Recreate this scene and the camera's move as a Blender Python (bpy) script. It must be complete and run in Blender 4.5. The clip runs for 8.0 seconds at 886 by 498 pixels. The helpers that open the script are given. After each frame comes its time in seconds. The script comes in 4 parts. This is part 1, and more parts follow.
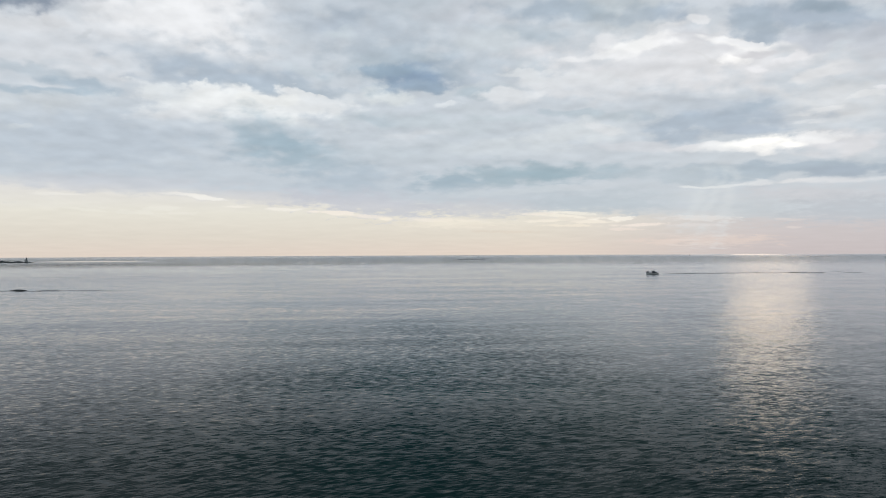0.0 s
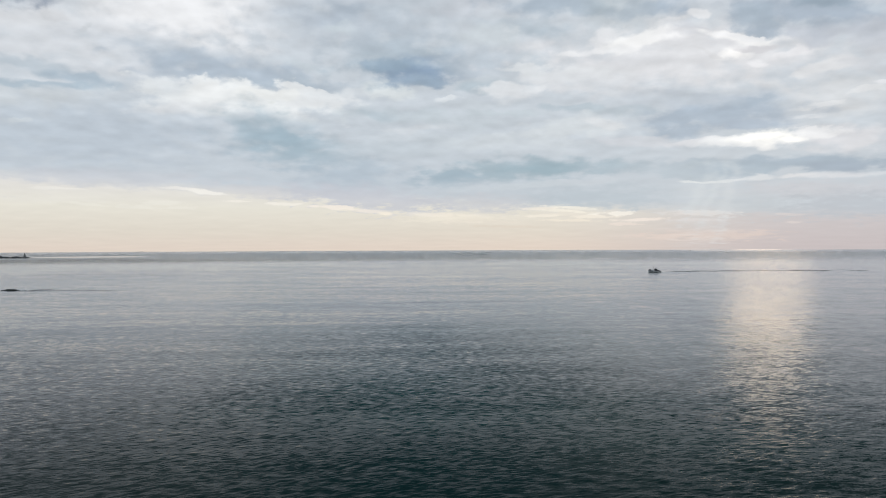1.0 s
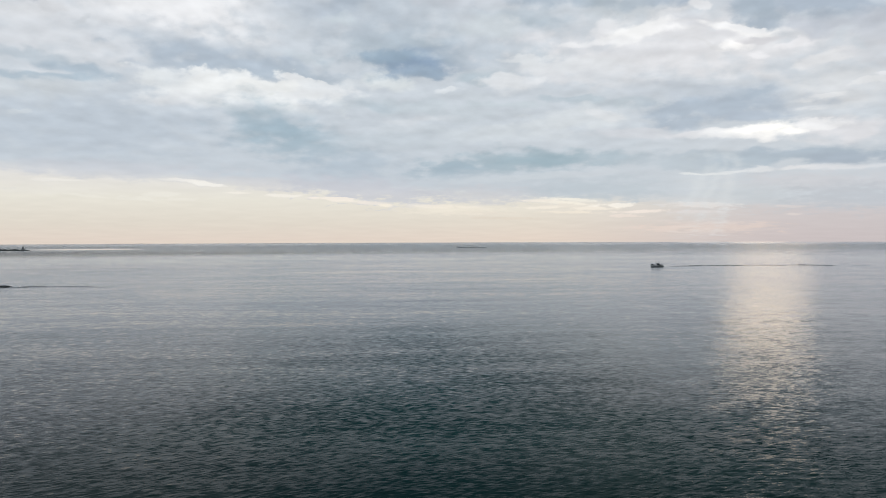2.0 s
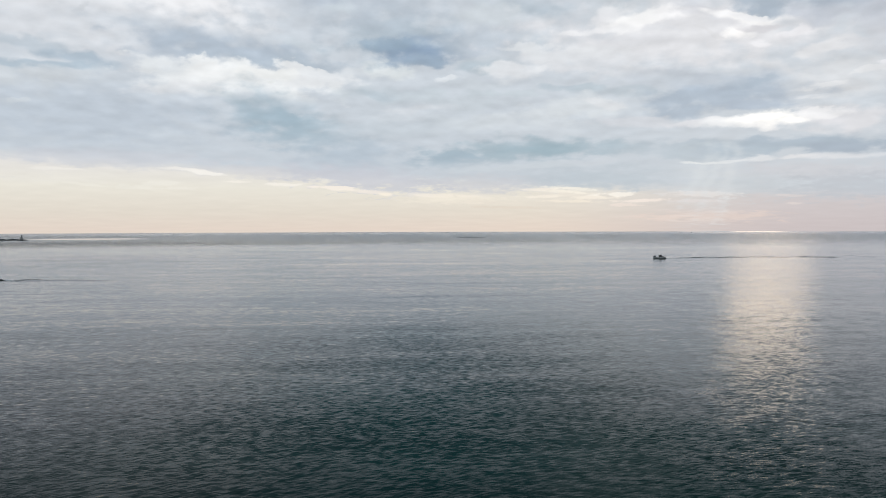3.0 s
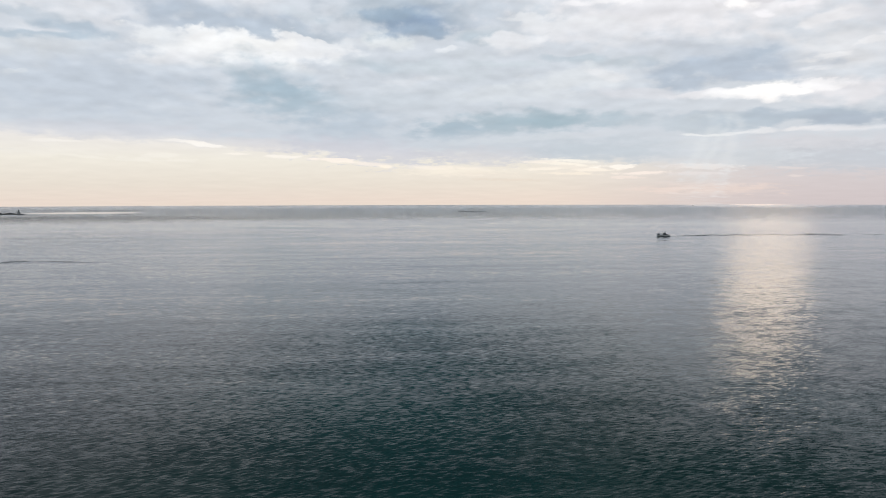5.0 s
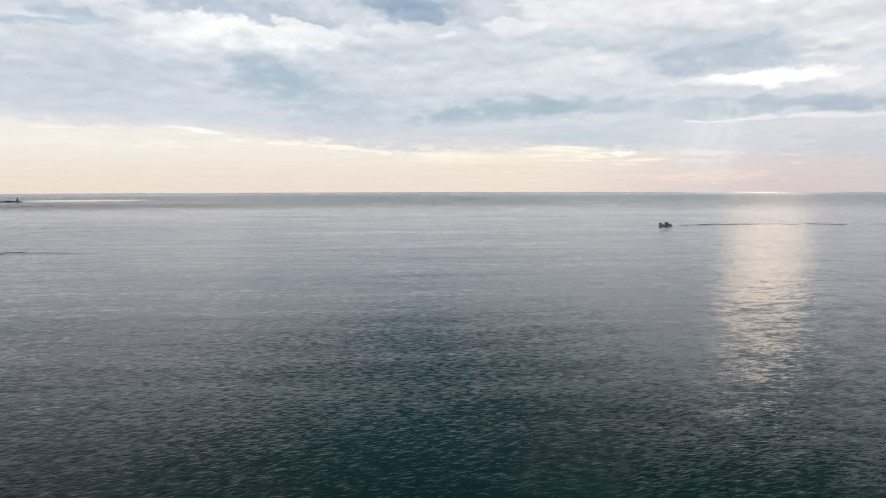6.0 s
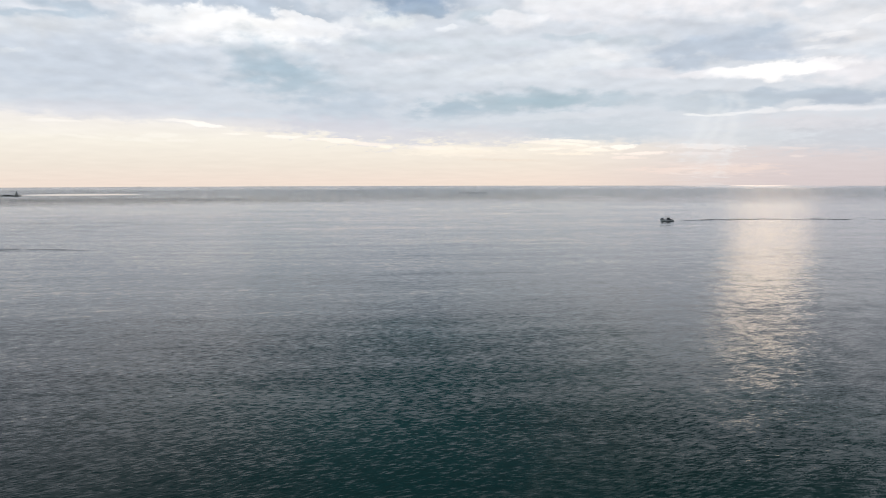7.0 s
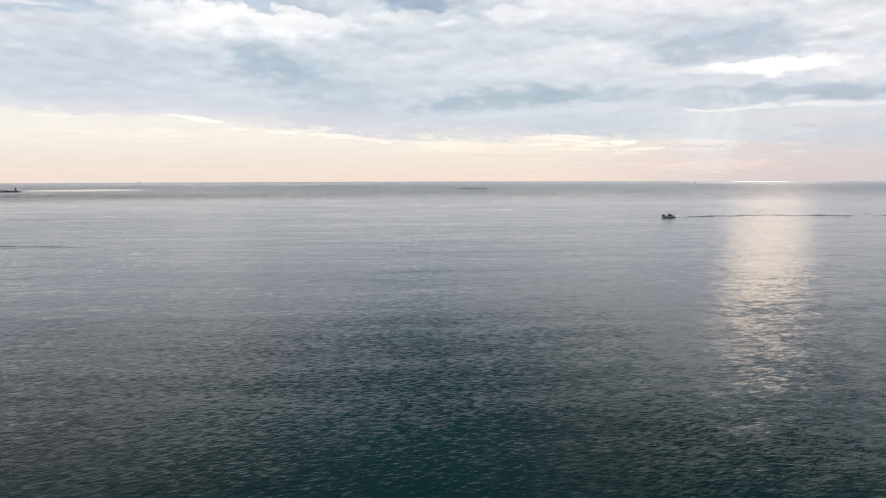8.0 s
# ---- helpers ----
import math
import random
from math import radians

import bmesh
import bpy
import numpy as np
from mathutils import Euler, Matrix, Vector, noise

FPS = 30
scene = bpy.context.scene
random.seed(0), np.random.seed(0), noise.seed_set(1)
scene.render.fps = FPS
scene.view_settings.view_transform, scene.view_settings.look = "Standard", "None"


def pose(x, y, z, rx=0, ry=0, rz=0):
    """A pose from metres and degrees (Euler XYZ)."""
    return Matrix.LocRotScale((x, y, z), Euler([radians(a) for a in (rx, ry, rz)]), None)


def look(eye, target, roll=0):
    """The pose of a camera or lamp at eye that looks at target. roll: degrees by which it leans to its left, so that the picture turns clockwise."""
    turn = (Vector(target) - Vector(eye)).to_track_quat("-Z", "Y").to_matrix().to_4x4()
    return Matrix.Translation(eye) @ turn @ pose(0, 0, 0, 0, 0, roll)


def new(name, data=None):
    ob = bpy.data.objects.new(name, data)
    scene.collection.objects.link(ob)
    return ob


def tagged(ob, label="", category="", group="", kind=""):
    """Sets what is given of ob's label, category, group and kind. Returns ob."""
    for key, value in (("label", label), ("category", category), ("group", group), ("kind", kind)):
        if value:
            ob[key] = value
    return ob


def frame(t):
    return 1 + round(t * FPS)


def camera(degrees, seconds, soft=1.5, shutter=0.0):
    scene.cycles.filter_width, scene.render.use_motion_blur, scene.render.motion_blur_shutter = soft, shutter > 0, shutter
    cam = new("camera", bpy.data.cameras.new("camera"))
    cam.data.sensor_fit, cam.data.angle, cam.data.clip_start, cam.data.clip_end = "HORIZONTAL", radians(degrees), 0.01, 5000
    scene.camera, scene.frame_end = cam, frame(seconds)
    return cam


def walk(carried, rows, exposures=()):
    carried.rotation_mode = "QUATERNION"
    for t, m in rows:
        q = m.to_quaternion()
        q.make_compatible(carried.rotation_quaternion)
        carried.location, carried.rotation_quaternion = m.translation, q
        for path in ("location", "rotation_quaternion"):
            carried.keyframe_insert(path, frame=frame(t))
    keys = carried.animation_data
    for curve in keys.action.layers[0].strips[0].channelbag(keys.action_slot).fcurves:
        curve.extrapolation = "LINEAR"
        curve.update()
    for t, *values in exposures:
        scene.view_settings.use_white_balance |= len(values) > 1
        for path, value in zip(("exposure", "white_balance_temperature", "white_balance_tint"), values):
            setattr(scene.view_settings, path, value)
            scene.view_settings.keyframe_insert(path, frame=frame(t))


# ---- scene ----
# camera: a drone that climbs, drifts ahead and tips its view down
cam = camera(62.5, 8.0, 1.0)
ROWS = [
    (0.0, 0.0, 21.00, 0.259, 0.257, -0.010),
    (0.5, 4.0, 22.30, 0.067, 0.235, -0.010),
    (1.0, 7.8, 23.51, -0.155, 0.215, -0.010),
    (1.5, 11.5, 24.66, -0.441, 0.200, -0.010),
    (3.0, 21.8, 27.88, -1.663, 0.162, 0.000),
    (3.5, 24.9, 28.93, -2.121, 0.152, 0.005),
    (4.0, 27.8, 29.98, -2.633, 0.145, 0.010),
    (4.5, 30.6, 31.02, -3.184, 0.139, 0.015),
    (5.0, 33.2, 32.04, -3.821, 0.134, 0.020),
    (6.5, 40.2, 34.65, -5.159, 0.126, 0.040),
    (7.0, 42.1, 35.20, -5.352, 0.125, 0.050),
    (7.5, 43.9, 35.48, -5.526, 0.125, 0.055),
    (8.0, 45.6, 35.60, -5.695, 0.125, 0.060),
]
EXPOSURES = [(0.0, 0.0, 6490, 9.0), (3.5, 0.06, 6510, 10.0), (5.0, 0.13, 6540, 11.0), (6.5, 0.21, 6570, 11.5), (8.0, 0.24, 6580, 12.0)]
walk(cam, [(t, pose(0, y, z, 90 + pitch, roll, yaw)) for t, y, z, pitch, roll, yaw in ROWS], EXPOSURES)

# ---- sky and sun ----
SUN_AZ, SUN_EL = 24.0, 9.0


def lin(r, g, b):
    """Linear colour from 0..255 display values."""
    return tuple((c / 255 / 12.92) if c < 10.3 else ((c / 255 + 0.055) / 1.055) ** 2.4 for c in (r, g, b)) + (1.0,)


class Nodes:
    """A small wrapper for writing node trees as expressions."""

    def __init__(self, tree):
        self.tree = tree
        tree.nodes.clear()

    def add(self, kind, operation="", clamp=False):
        n = self.tree.nodes.new(kind)
        if operation:
            n.operation = operation
        if clamp:
            n.use_clamp = True
        return n

    def plug(self, socket, value):
        if value is None:
            return
        if hasattr(value, "is_output"):
            self.tree.links.new(value, socket)
        else:
            socket.default_value = value

    def math(self, op, a, b=None, c=None, clamp=False):
        n = self.add("ShaderNodeMath", op, clamp)
        for i, v in enumerate((a, b, c)):
            self.plug(n.inputs[i], v)
        return n.outputs[0]

    def vec(self, op, a, b=None, c=None):
        n = self.add("ShaderNodeVectorMath", operation=op)
        for i, v in enumerate((a, b, c)):
            self.plug(n.inputs[i], v)
        return n.outputs[0]

    def xyz(self, x, y, z=0.0):
        n = self.add("ShaderNodeCombineXYZ")
        for i, v in enumerate((x, y, z)):
            self.plug(n.inputs[i], v)
        return n.outputs[0]

    def noise(self, vector, scale, detail=4.0, rough=0.5, distortion=0.0):
        n = self.add("ShaderNodeTexNoise")
        self.plug(n.inputs["Vector"], vector)
        n.inputs["Scale"].default_value, n.inputs["Detail"].default_value = scale, detail
        n.inputs["Roughness"].default_value, n.inputs["Distortion"].default_value = rough, distortion
        return n

    def fit(self, value, a, b, c=0.0, d=1.0, smooth=True):
        n = self.add("ShaderNodeMapRange")
        n.interpolation_type, n.clamp = "SMOOTHSTEP" if smooth else "LINEAR", True
        for i, v in enumerate((value, a, b, c, d)):
            self.plug(n.inputs[i], v)
        return n.outputs[0]

    def ramp(self, fac, *stops):
        n = self.add("ShaderNodeValToRGB")
        el = n.color_ramp.elements
        while len(el) < len(stops):
            el.new(0.5)
        for e, (pos, col) in zip(el, stops):
            e.position, e.color = pos, col
        self.plug(n.inputs[0], fac)
        return n.outputs[0]

    def mix(self, fac, a, b, blend="MIX"):
        n = self.add("ShaderNodeMix")
        n.data_type, n.blend_type = "RGBA", blend
        for i, v in ((0, fac), (6, a), (7, b)):
            self.plug(n.inputs[i], v)
        return n.outputs[2]

    def puff(self, at, x, y, w, h, tilt=0.0):
        """A soft oval patch: 1 at its middle (x, y), 0 at the half axes w and h."""
        m = self.add("ShaderNodeMapping")
        m.vector_type = "TEXTURE"
        self.plug(m.inputs[0], at)
        m.inputs[1].default_value, m.inputs[2].default_value, m.inputs[3].default_value = (x, y, 0), (0, 0, radians(tilt)), (w, h, 1)
        g = self.add("ShaderNodeTexGradient")
        g.gradient_type = "SPHERICAL"
        self.plug(g.inputs[0], m.outputs[0])
        return self.fit(g.outputs[1], 0.0, 0.75)


world = bpy.data.worlds.new("overcast_sky")
world.use_nodes = True
scene.world = world
N = Nodes(world.node_tree)
way = N.vec("NORMALIZE", N.add("ShaderNodeTexCoord").outputs["Generated"])
sep = N.add("ShaderNodeSeparateXYZ")
N.plug(sep.inputs[0], way)
dx, dy, dz = sep.outputs
az = N.math("MULTIPLY", N.math("ARCTAN2", dx, dy), 57.2958)
el = N.math("MULTIPLY", N.math("ARCSINE", dz), 57.2958)
# the deck seen in perspective: finer towards the horizon
rise = N.math("MULTIPLY_ADD", N.math("LOGARITHM", N.math("ADD", N.math("MAXIMUM", el, -1.0), 1.6), math.e), 5.5, N.math("MULTIPLY", el, 0.36))
across = N.math("MULTIPLY", az, 0.36)
# ragged cloud edges: the directions are stirred, less towards the horizon
stir = N.noise(N.xyz(across, N.math("MULTIPLY", rise, 0.7)), 1.0, 5.0, 0.47).outputs[1]
low_calm = N.fit(el, 1.0, 9.0, 0.12, 1.0)
scaled = N.add("ShaderNodeVectorMath", operation="SCALE")
N.plug(scaled.inputs[0], N.vec("MULTIPLY", N.vec("SUBTRACT", stir, (0.5, 0.5, 0.5)), (3.4, 1.7, 0.0)))
N.plug(scaled.inputs["Scale"], low_calm)
shred = N.noise(N.xyz(N.math("MULTIPLY", across, 1.6), N.math("MULTIPLY", rise, 1.3), 4.0), 1.0, 5.0, 0.47).outputs[0]
fine = N.noise(N.xyz(N.math("MULTIPLY", across, 3.6), N.math("MULTIPLY", rise, 2.6), 9.0), 1.0, 4.0, 0.6).outputs[0]
shred = N.math("ADD", N.math("MULTIPLY", N.math("SUBTRACT", shred, 0.5), 1.5), N.math("MULTIPLY", N.math("SUBTRACT", fine, 0.5), N.fit(el, 2.0, 6.0, 1.7, 0.12)))
spot = N.vec("ADD", N.xyz(az, el), scaled.outputs[0])
# behind the banks: a warm clear strip under a grey deck that darkens overhead
spot_parts = N.add("ShaderNodeSeparateXYZ")
N.plug(spot_parts.inputs[0], spot)
strip_top = N.math("MULTIPLY_ADD", az, -0.045, 3.6)
strip = N.math("MULTIPLY", N.fit(N.math("SUBTRACT", spot_parts.outputs[1], strip_top), -0.5, 0.6, 1.0, 0.0), N.fit(N.math("ABSOLUTE", az), 60.0, 110.0, 1.0, 0.0))
peach = N.ramp(N.math("DIVIDE", el, 5.0), (0.0, lin(228, 214, 202)), (0.25, lin(227, 219, 207)), (0.6, lin(233, 229, 218)), (1.0, lin(230, 228, 226)))
mauve = N.ramp(N.math("DIVIDE", el, 5.0), (0.0, lin(196, 190, 194)), (0.3, lin(200, 196, 200)), (1.0, lin(200, 206, 213)))
low = N.mix(N.fit(az, 5.0, 27.0), peach, mauve)
# above the view the deck is darkened to dim the sea's reflections
deck_colour = N.ramp(N.math("DIVIDE", el, 60.0), (0.0, lin(198, 207, 216)), (0.30, lin(206, 213, 221)), (0.40, lin(154, 169, 179)), (0.55, lin(118, 135, 145)), (1.0, lin(112, 128, 136)))
state = {"sky": N.mix(strip, deck_colour, low)}


def bank_nodes():
    """One bank over the sky behind it: an oval with an edge of its own softness above and below."""
    tree = bpy.data.node_groups.new("cloud_bank", "ShaderNodeTree")
    tree.interface.new_socket("Sky", in_out="OUTPUT", socket_type="NodeSocketColor")
    tree.interface.new_socket("Sky", in_out="INPUT", socket_type="NodeSocketColor")
    tree.interface.new_socket("Colour", in_out="INPUT", socket_type="NodeSocketColor")
    for name in ("Az", "El", "U az", "U el", "U", "V az", "V el", "V", "Lean", "Inner", "Amount", "Shred"):
        tree.interface.new_socket(name, in_out="INPUT", socket_type="NodeSocketFloat")
    g = Nodes(tree)
    sky, colour, x, y, ua, ue, u0, va, ve, v0, lean, core, amount, torn = g.add("NodeGroupInput").outputs[:14]
    u = g.math("MULTIPLY_ADD", x, ua, g.math("MULTIPLY_ADD", y, ue, u0))
    v = g.math("MULTIPLY_ADD", x, va, g.math("MULTIPLY_ADD", y, ve, v0))
    reach = g.math("ADD", torn, g.math("SQRT", g.math("MULTIPLY_ADD", u, u, g.math("MULTIPLY", v, v))))
    cover = g.fit(reach, g.math("MINIMUM", g.math("MULTIPLY_ADD", v, lean, core), 0.95), 1.0, amount, 0.0)
    g.plug(g.add("NodeGroupOutput").inputs[0], g.mix(cover, sky, colour))
    return tree


BANK = bank_nodes()


def bank(x, y, w, h, tilt, colour, amount, top, bottom, glow=1.0, ragged=True):
    """A bank or gap of cloud at azimuth x and elevation y, w and h its half axes, in degrees; top and bottom: how soft its upper and lower edges are."""
    c, s = math.cos(radians(tilt)), math.sin(radians(tilt))
    n = N.add("ShaderNodeGroup")
    n.node_tree = BANK
    r, g, b, _ = lin(*colour)
    values = (state["sky"], (r * glow, g * glow, b * glow, 1.0), spot_parts.outputs[0], spot_parts.outputs[1], c / w, s / w, -(c * x + s * y) / w,
              -s / h, c / h, (s * x - c * y) / h, (bottom - top) / 2, 1.0 - (top + bottom) / 2, amount, shred if ragged else 0.0)
    for socket, value in zip(n.inputs, values):
        N.plug(socket, value)
    state["sky"] = n.outputs[0]


# top left
bank(-25.02, 15.30, 15.38, 5.24, 6.5, (225, 228, 233), 0.9, 0.9, 0.9)
bank(-20.10, 17.53, 10.25, 3.53, -2.3, (242, 243, 246), 1, 0.8, 0.8)
bank(-29.91, 15.23, 4.23, 1.13, 8, (225, 227, 231), 0.6, 0.8, 0.9)
bank(-30.57, 16.90, 5.98, 1.17, 9.1, (134, 147, 165), 0.95, 0.8, 0.6)
bank(-26.18, 14.79, 0.71, 0.55, 26.7, (202, 206, 210), 0.8, 0.6, 0.9)
bank(-27.87, 15.69, 0.78, 0.72, 37.6, (212, 214, 218), 0.6, 0.8, 0.8)
bank(-29.24, 13.87, 8.66, 1.86, 7.1, (213, 217, 223), 0.7, 0.9, 0.9)
bank(-29.91, 12.43, 4.36, 0.52, 1.6, (189, 200, 210), 0.8, 0.7, 0.5)
bank(-26.11, 11.78, 3.35, 0.62, -6.7, (174, 190, 204), 0.85, 0.75, 0.6)
bank(-29.25, 11.17, 5.21, 0.40, 0.8, (174, 190, 203), 0.8, 0.75, 0.6)
bank(-26.47, 11.13, 1.71, 0.37, -4.9, (176, 192, 205), 0.7, 0.75, 0.6)
bank(-28.91, 10.38, 5.79, 0.82, 3.3, (211, 217, 222), 0.7, 0.5, 0.9)
bank(-26.12, 7.91, 14.85, 3.44, 3.5, (192, 202, 213), 0.9, 0.8, 0.9)
bank(-30.42, 8.56, 1.17, 0.31, 4.6, (209, 216, 222), 0.6, 0.3, 0.9)
bank(-29.25, 8.76, 1.00, 0.31, 4.5, (209, 216, 222), 0.6, 0.3, 0.9)
# slanting grey band
bank(-20.50, 14.22, 8.73, 1.07, -3.2, (199, 207, 216), 0.8, 0.9, 0.7)
bank(-16.51, 13.31, 9.59, 1.42, -4.5, (180, 193, 207), 0.9, 0.9, 0.6)
bank(-19.72, 12.70, 4.24, 0.67, -1.9, (178, 191, 205), 0.7, 0.9, 0.6)
bank(-13.20, 12.26, 5.47, 0.78, -7.5, (180, 193, 206), 0.85, 0.9, 0.6)
bank(-9.79, 12.19, 3.09, 0.90, -6.2, (182, 194, 206), 0.8, 0.9, 0.6)
bank(-10.65, 13.61, 3.68, 0.51, -9.8, (203, 213, 221), 0.6, 0.6, 0.9)
# bright bank
bank(-15.70, 10.91, 8.69, 1.84, -3.3, (237, 240, 242), 1, 0.25, 0.9)
bank(-20.51, 11.65, 2.80, 0.95, -6, (224, 229, 233), 0.8, 0.4, 0.9)
bank(-10.65, 11.32, 5.00, 0.88, -4.2, (231, 234, 237), 0.9, 0.2, 0.9)
bank(-19.33, 10.11, 4.85, 0.75, 3.2, (224, 227, 231), 0.7, 0.6, 0.9)
bank(-13.62, 11.42, 2.93, 0.68, -1.6, (242, 244, 244), 0.9, 0.3, 0.8)
bank(-17.33, 11.44, 2.39, 0.87, 3.2, (240, 242, 243), 0.8, 0.4, 0.8)
bank(-13.41, 10.80, 0.63, 0.26, 2.3, (224, 228, 227), 0.6, 0.8, 0.8)
bank(-6.31, 11.64, 3.18, 0.51, 1, (214, 220, 226), 0.8, 0.5, 0.9)
bank(-4.11, 12.01, 2.83, 0.99, 0.6, (223, 229, 232), 0.9, 0.3, 0.8)
# dark blue bank
bank(-3.66, 14.62, 6.78, 2.94, 0.6, (176, 190, 202), 0.85, 0.9, 0.6)
bank(-1.89, 13.58, 5.27, 1.49, -1.8, (143, 164, 188), 0.95, 0.8, 0.6)
bank(-4.10, 13.86, 3.21, 0.91, 0.7, (156, 176, 193), 0.7, 0.8, 0.6)
bank(-1.01, 12.74, 3.12, 0.59, -5, (156, 174, 192), 0.8, 0.8, 0.6)
bank(0.77, 13.79, 2.20, 1.30, -0.4, (156, 174, 191), 0.7, 0.8, 0.8)
# top middle
bank(-5.85, 17.44, 11.17, 3.07, 1.4, (189, 199, 210), 0.8, 0.9, 0.9)
bank(-7.60, 17.79, 2.71, 1.09, 2, (174, 187, 201), 0.7, 0.8, 0.8)
bank(-9.77, 17.50, 3.21, 0.99, 2.6, (182, 192, 204), 0.6, 0.8, 0.8)
bank(-5.40, 18.57, 3.28, 0.69, 1.4, (202, 209, 218), 0.7, 0.7, 0.9)
bank(-1.87, 18.31, 3.30, 0.99, 0.3, (197, 206, 215), 0.6, 0.8, 0.8)
bank(-7.60, 16.58, 1.87, 0.60, 1.8, (202, 212, 219), 0.7, 0.6, 0.9)
bank(2.13, 18.49, 6.76, 1.52, -0.9, (207, 211, 219), 0.7, 0.9, 0.9)
bank(9.16, 18.25, 7.34, 1.25, -3, (174, 188, 202), 0.9, 0.9, 0.6)
bank(6.09, 16.78, 4.36, 1.00, -1.9, (189, 200, 210), 0.8, 0.8, 0.8)
bank(7.84, 16.31, 3.17, 0.74, -2.4, (183, 196, 207), 0.7, 0.8, 0.6)
bank(3.89, 15.82, 3.79, 1.26, -1.3, (206, 214, 220), 0.7, 0.6, 0.9)
bank(2.99, 14.18, 6.59, 1.55, -1, (189, 200, 211), 0.7, 0.8, 0.8)
bank(7.83, 14.05, 3.13, 0.69, -2.1, (191, 202, 211), 0.7, 0.8, 0.5)
# bright banks towards the sun
bank(17.93, 13.87, 16.49, 3.70, -0.6, (227, 228, 232), 0.95, 0.8, 0.8)
bank(14.66, 15.12, 3.73, 0.86, 10, (250, 250, 251), 1, 0.5, 0.8)
bank(12.78, 15.85, 1.54, 1.07, 16.3, (239, 240, 244), 0.8, 0.6, 0.8)
bank(17.33, 15.66, 1.94, 0.85, -4.9, (246, 246, 248), 0.95, 0.5, 0.8)
bank(12.56, 14.73, 3.54, 0.39, -0.4, (239, 240, 243), 0.8, 0.5, 0.8)
bank(9.57, 14.72, 1.55, 0.29, -2.6, (235, 236, 239), 0.8, 0.5, 0.8)
bank(19.14, 15.54, 2.89, 0.47, -5.4, (211, 213, 219), 0.7, 0.6, 0.8)
bank(19.14, 16.70, 1.17, 0.36, -5.7, (231, 233, 237), 0.9, 0.4, 0.8)
bank(21.78, 13.81, 1.24, 0.77, 24.4, (254, 253, 253), 1, 0.7, 0.9)
bank(22.54, 14.74, 3.11, 0.54, -14.1, (246, 246, 247), 0.9, 0.3, 0.8)
bank(23.37, 14.07, 2.22, 0.32, -6.1, (214, 214, 219), 0.8, 0.6, 0.6)
bank(20.70, 14.61, 1.89, 0.38, -5.5, (219, 220, 225), 0.6, 0.7, 0.7)
bank(23.55, 12.90, 1.15, 0.38, -5.7, (242, 242, 246), 0.8, 0.6, 0.9)
bank(20.31, 13.79, 1.85, 0.19, -20.2, (221, 222, 225), 0.6, 0.6, 0.6)
bank(25.93, 13.48, 1.30, 0.41, 8.4, (237, 237, 241), 0.8, 0.4, 0.9)
bank(26.99, 12.23, 2.57, 0.55, 11.7, (229, 230, 233), 0.7, 0.5, 0.9)
bank(15.07, 13.88, 4.11, 0.60, -3.8, (219, 221, 226), 0.6, 0.8, 0.8)
# dark banks, top right
bank(27.37, 15.90, 7.98, 1.95, -12, (171, 184, 199), 0.95, 0.9, 0.6)
bank(23.38, 15.86, 2.62, 1.31, -21.7, (172, 186, 200), 0.9, 0.75, 0.6)
bank(23.38, 15.10, 2.18, 0.44, -18.5, (174, 187, 201), 0.9, 0.8, 0.6)
bank(16.33, 17.47, 3.39, 0.92, -5, (172, 186, 202), 0.9, 0.8, 0.6)
bank(14.68, 17.30, 2.49, 0.75, -4.5, (179, 191, 205), 0.8, 0.8, 0.6)
bank(27.72, 16.76, 3.49, 0.67, -8.5, (156, 173, 188), 0.8, 0.8, 0.8)
bank(30.75, 13.79, 3.29, 1.79, -8.1, (199, 204, 213), 0.8, 0.8, 0.8)
bank(27.01, 14.48, 3.48, 0.91, -7.3, (195, 201, 211), 0.8, 0.9, 0.6)
bank(17.94, 16.04, 1.95, 0.38, -5.2, (207, 212, 220), 0.6, 0.7, 0.7)
bank(30.76, 15.57, 0.82, 0.53, -9, (194, 204, 214), 0.6, 0.8, 0.8)
bank(19.14, 16.67, 1.03, 0.32, -5.7, (231, 233, 237), 0.9, 0.4, 0.8)
bank(22.24, 14.96, 2.01, 0.27, -14.1, (240, 241, 244), 0.9, 0.3, 0.8)
# right
bank(28.37, 10.19, 5.26, 2.40, -5.7, (218, 221, 225), 0.8, 0.9, 0.9)
bank(30.74, 12.34, 2.52, 1.39, -7.4, (206, 209, 215), 0.7, 0.9, 0.9)
bank(27.33, 9.72, 2.05, 0.18, 0.8, (231, 233, 236), 0.7, 0.5, 0.6)
bank(26.62, 9.12, 1.28, 0.23, -4.8, (229, 231, 234), 0.7, 0.5, 0.8)
bank(29.73, 10.24, 1.59, 0.35, 6, (229, 231, 234), 0.7, 0.3, 0.9)
bank(30.89, 10.67, 0.78, 0.22, -6.5, (231, 232, 237), 0.8, 0.4, 0.8)
bank(28.02, 9.35, 2.05, 0.18, -1.2, (209, 212, 216), 0.6, 0.6, 0.6)
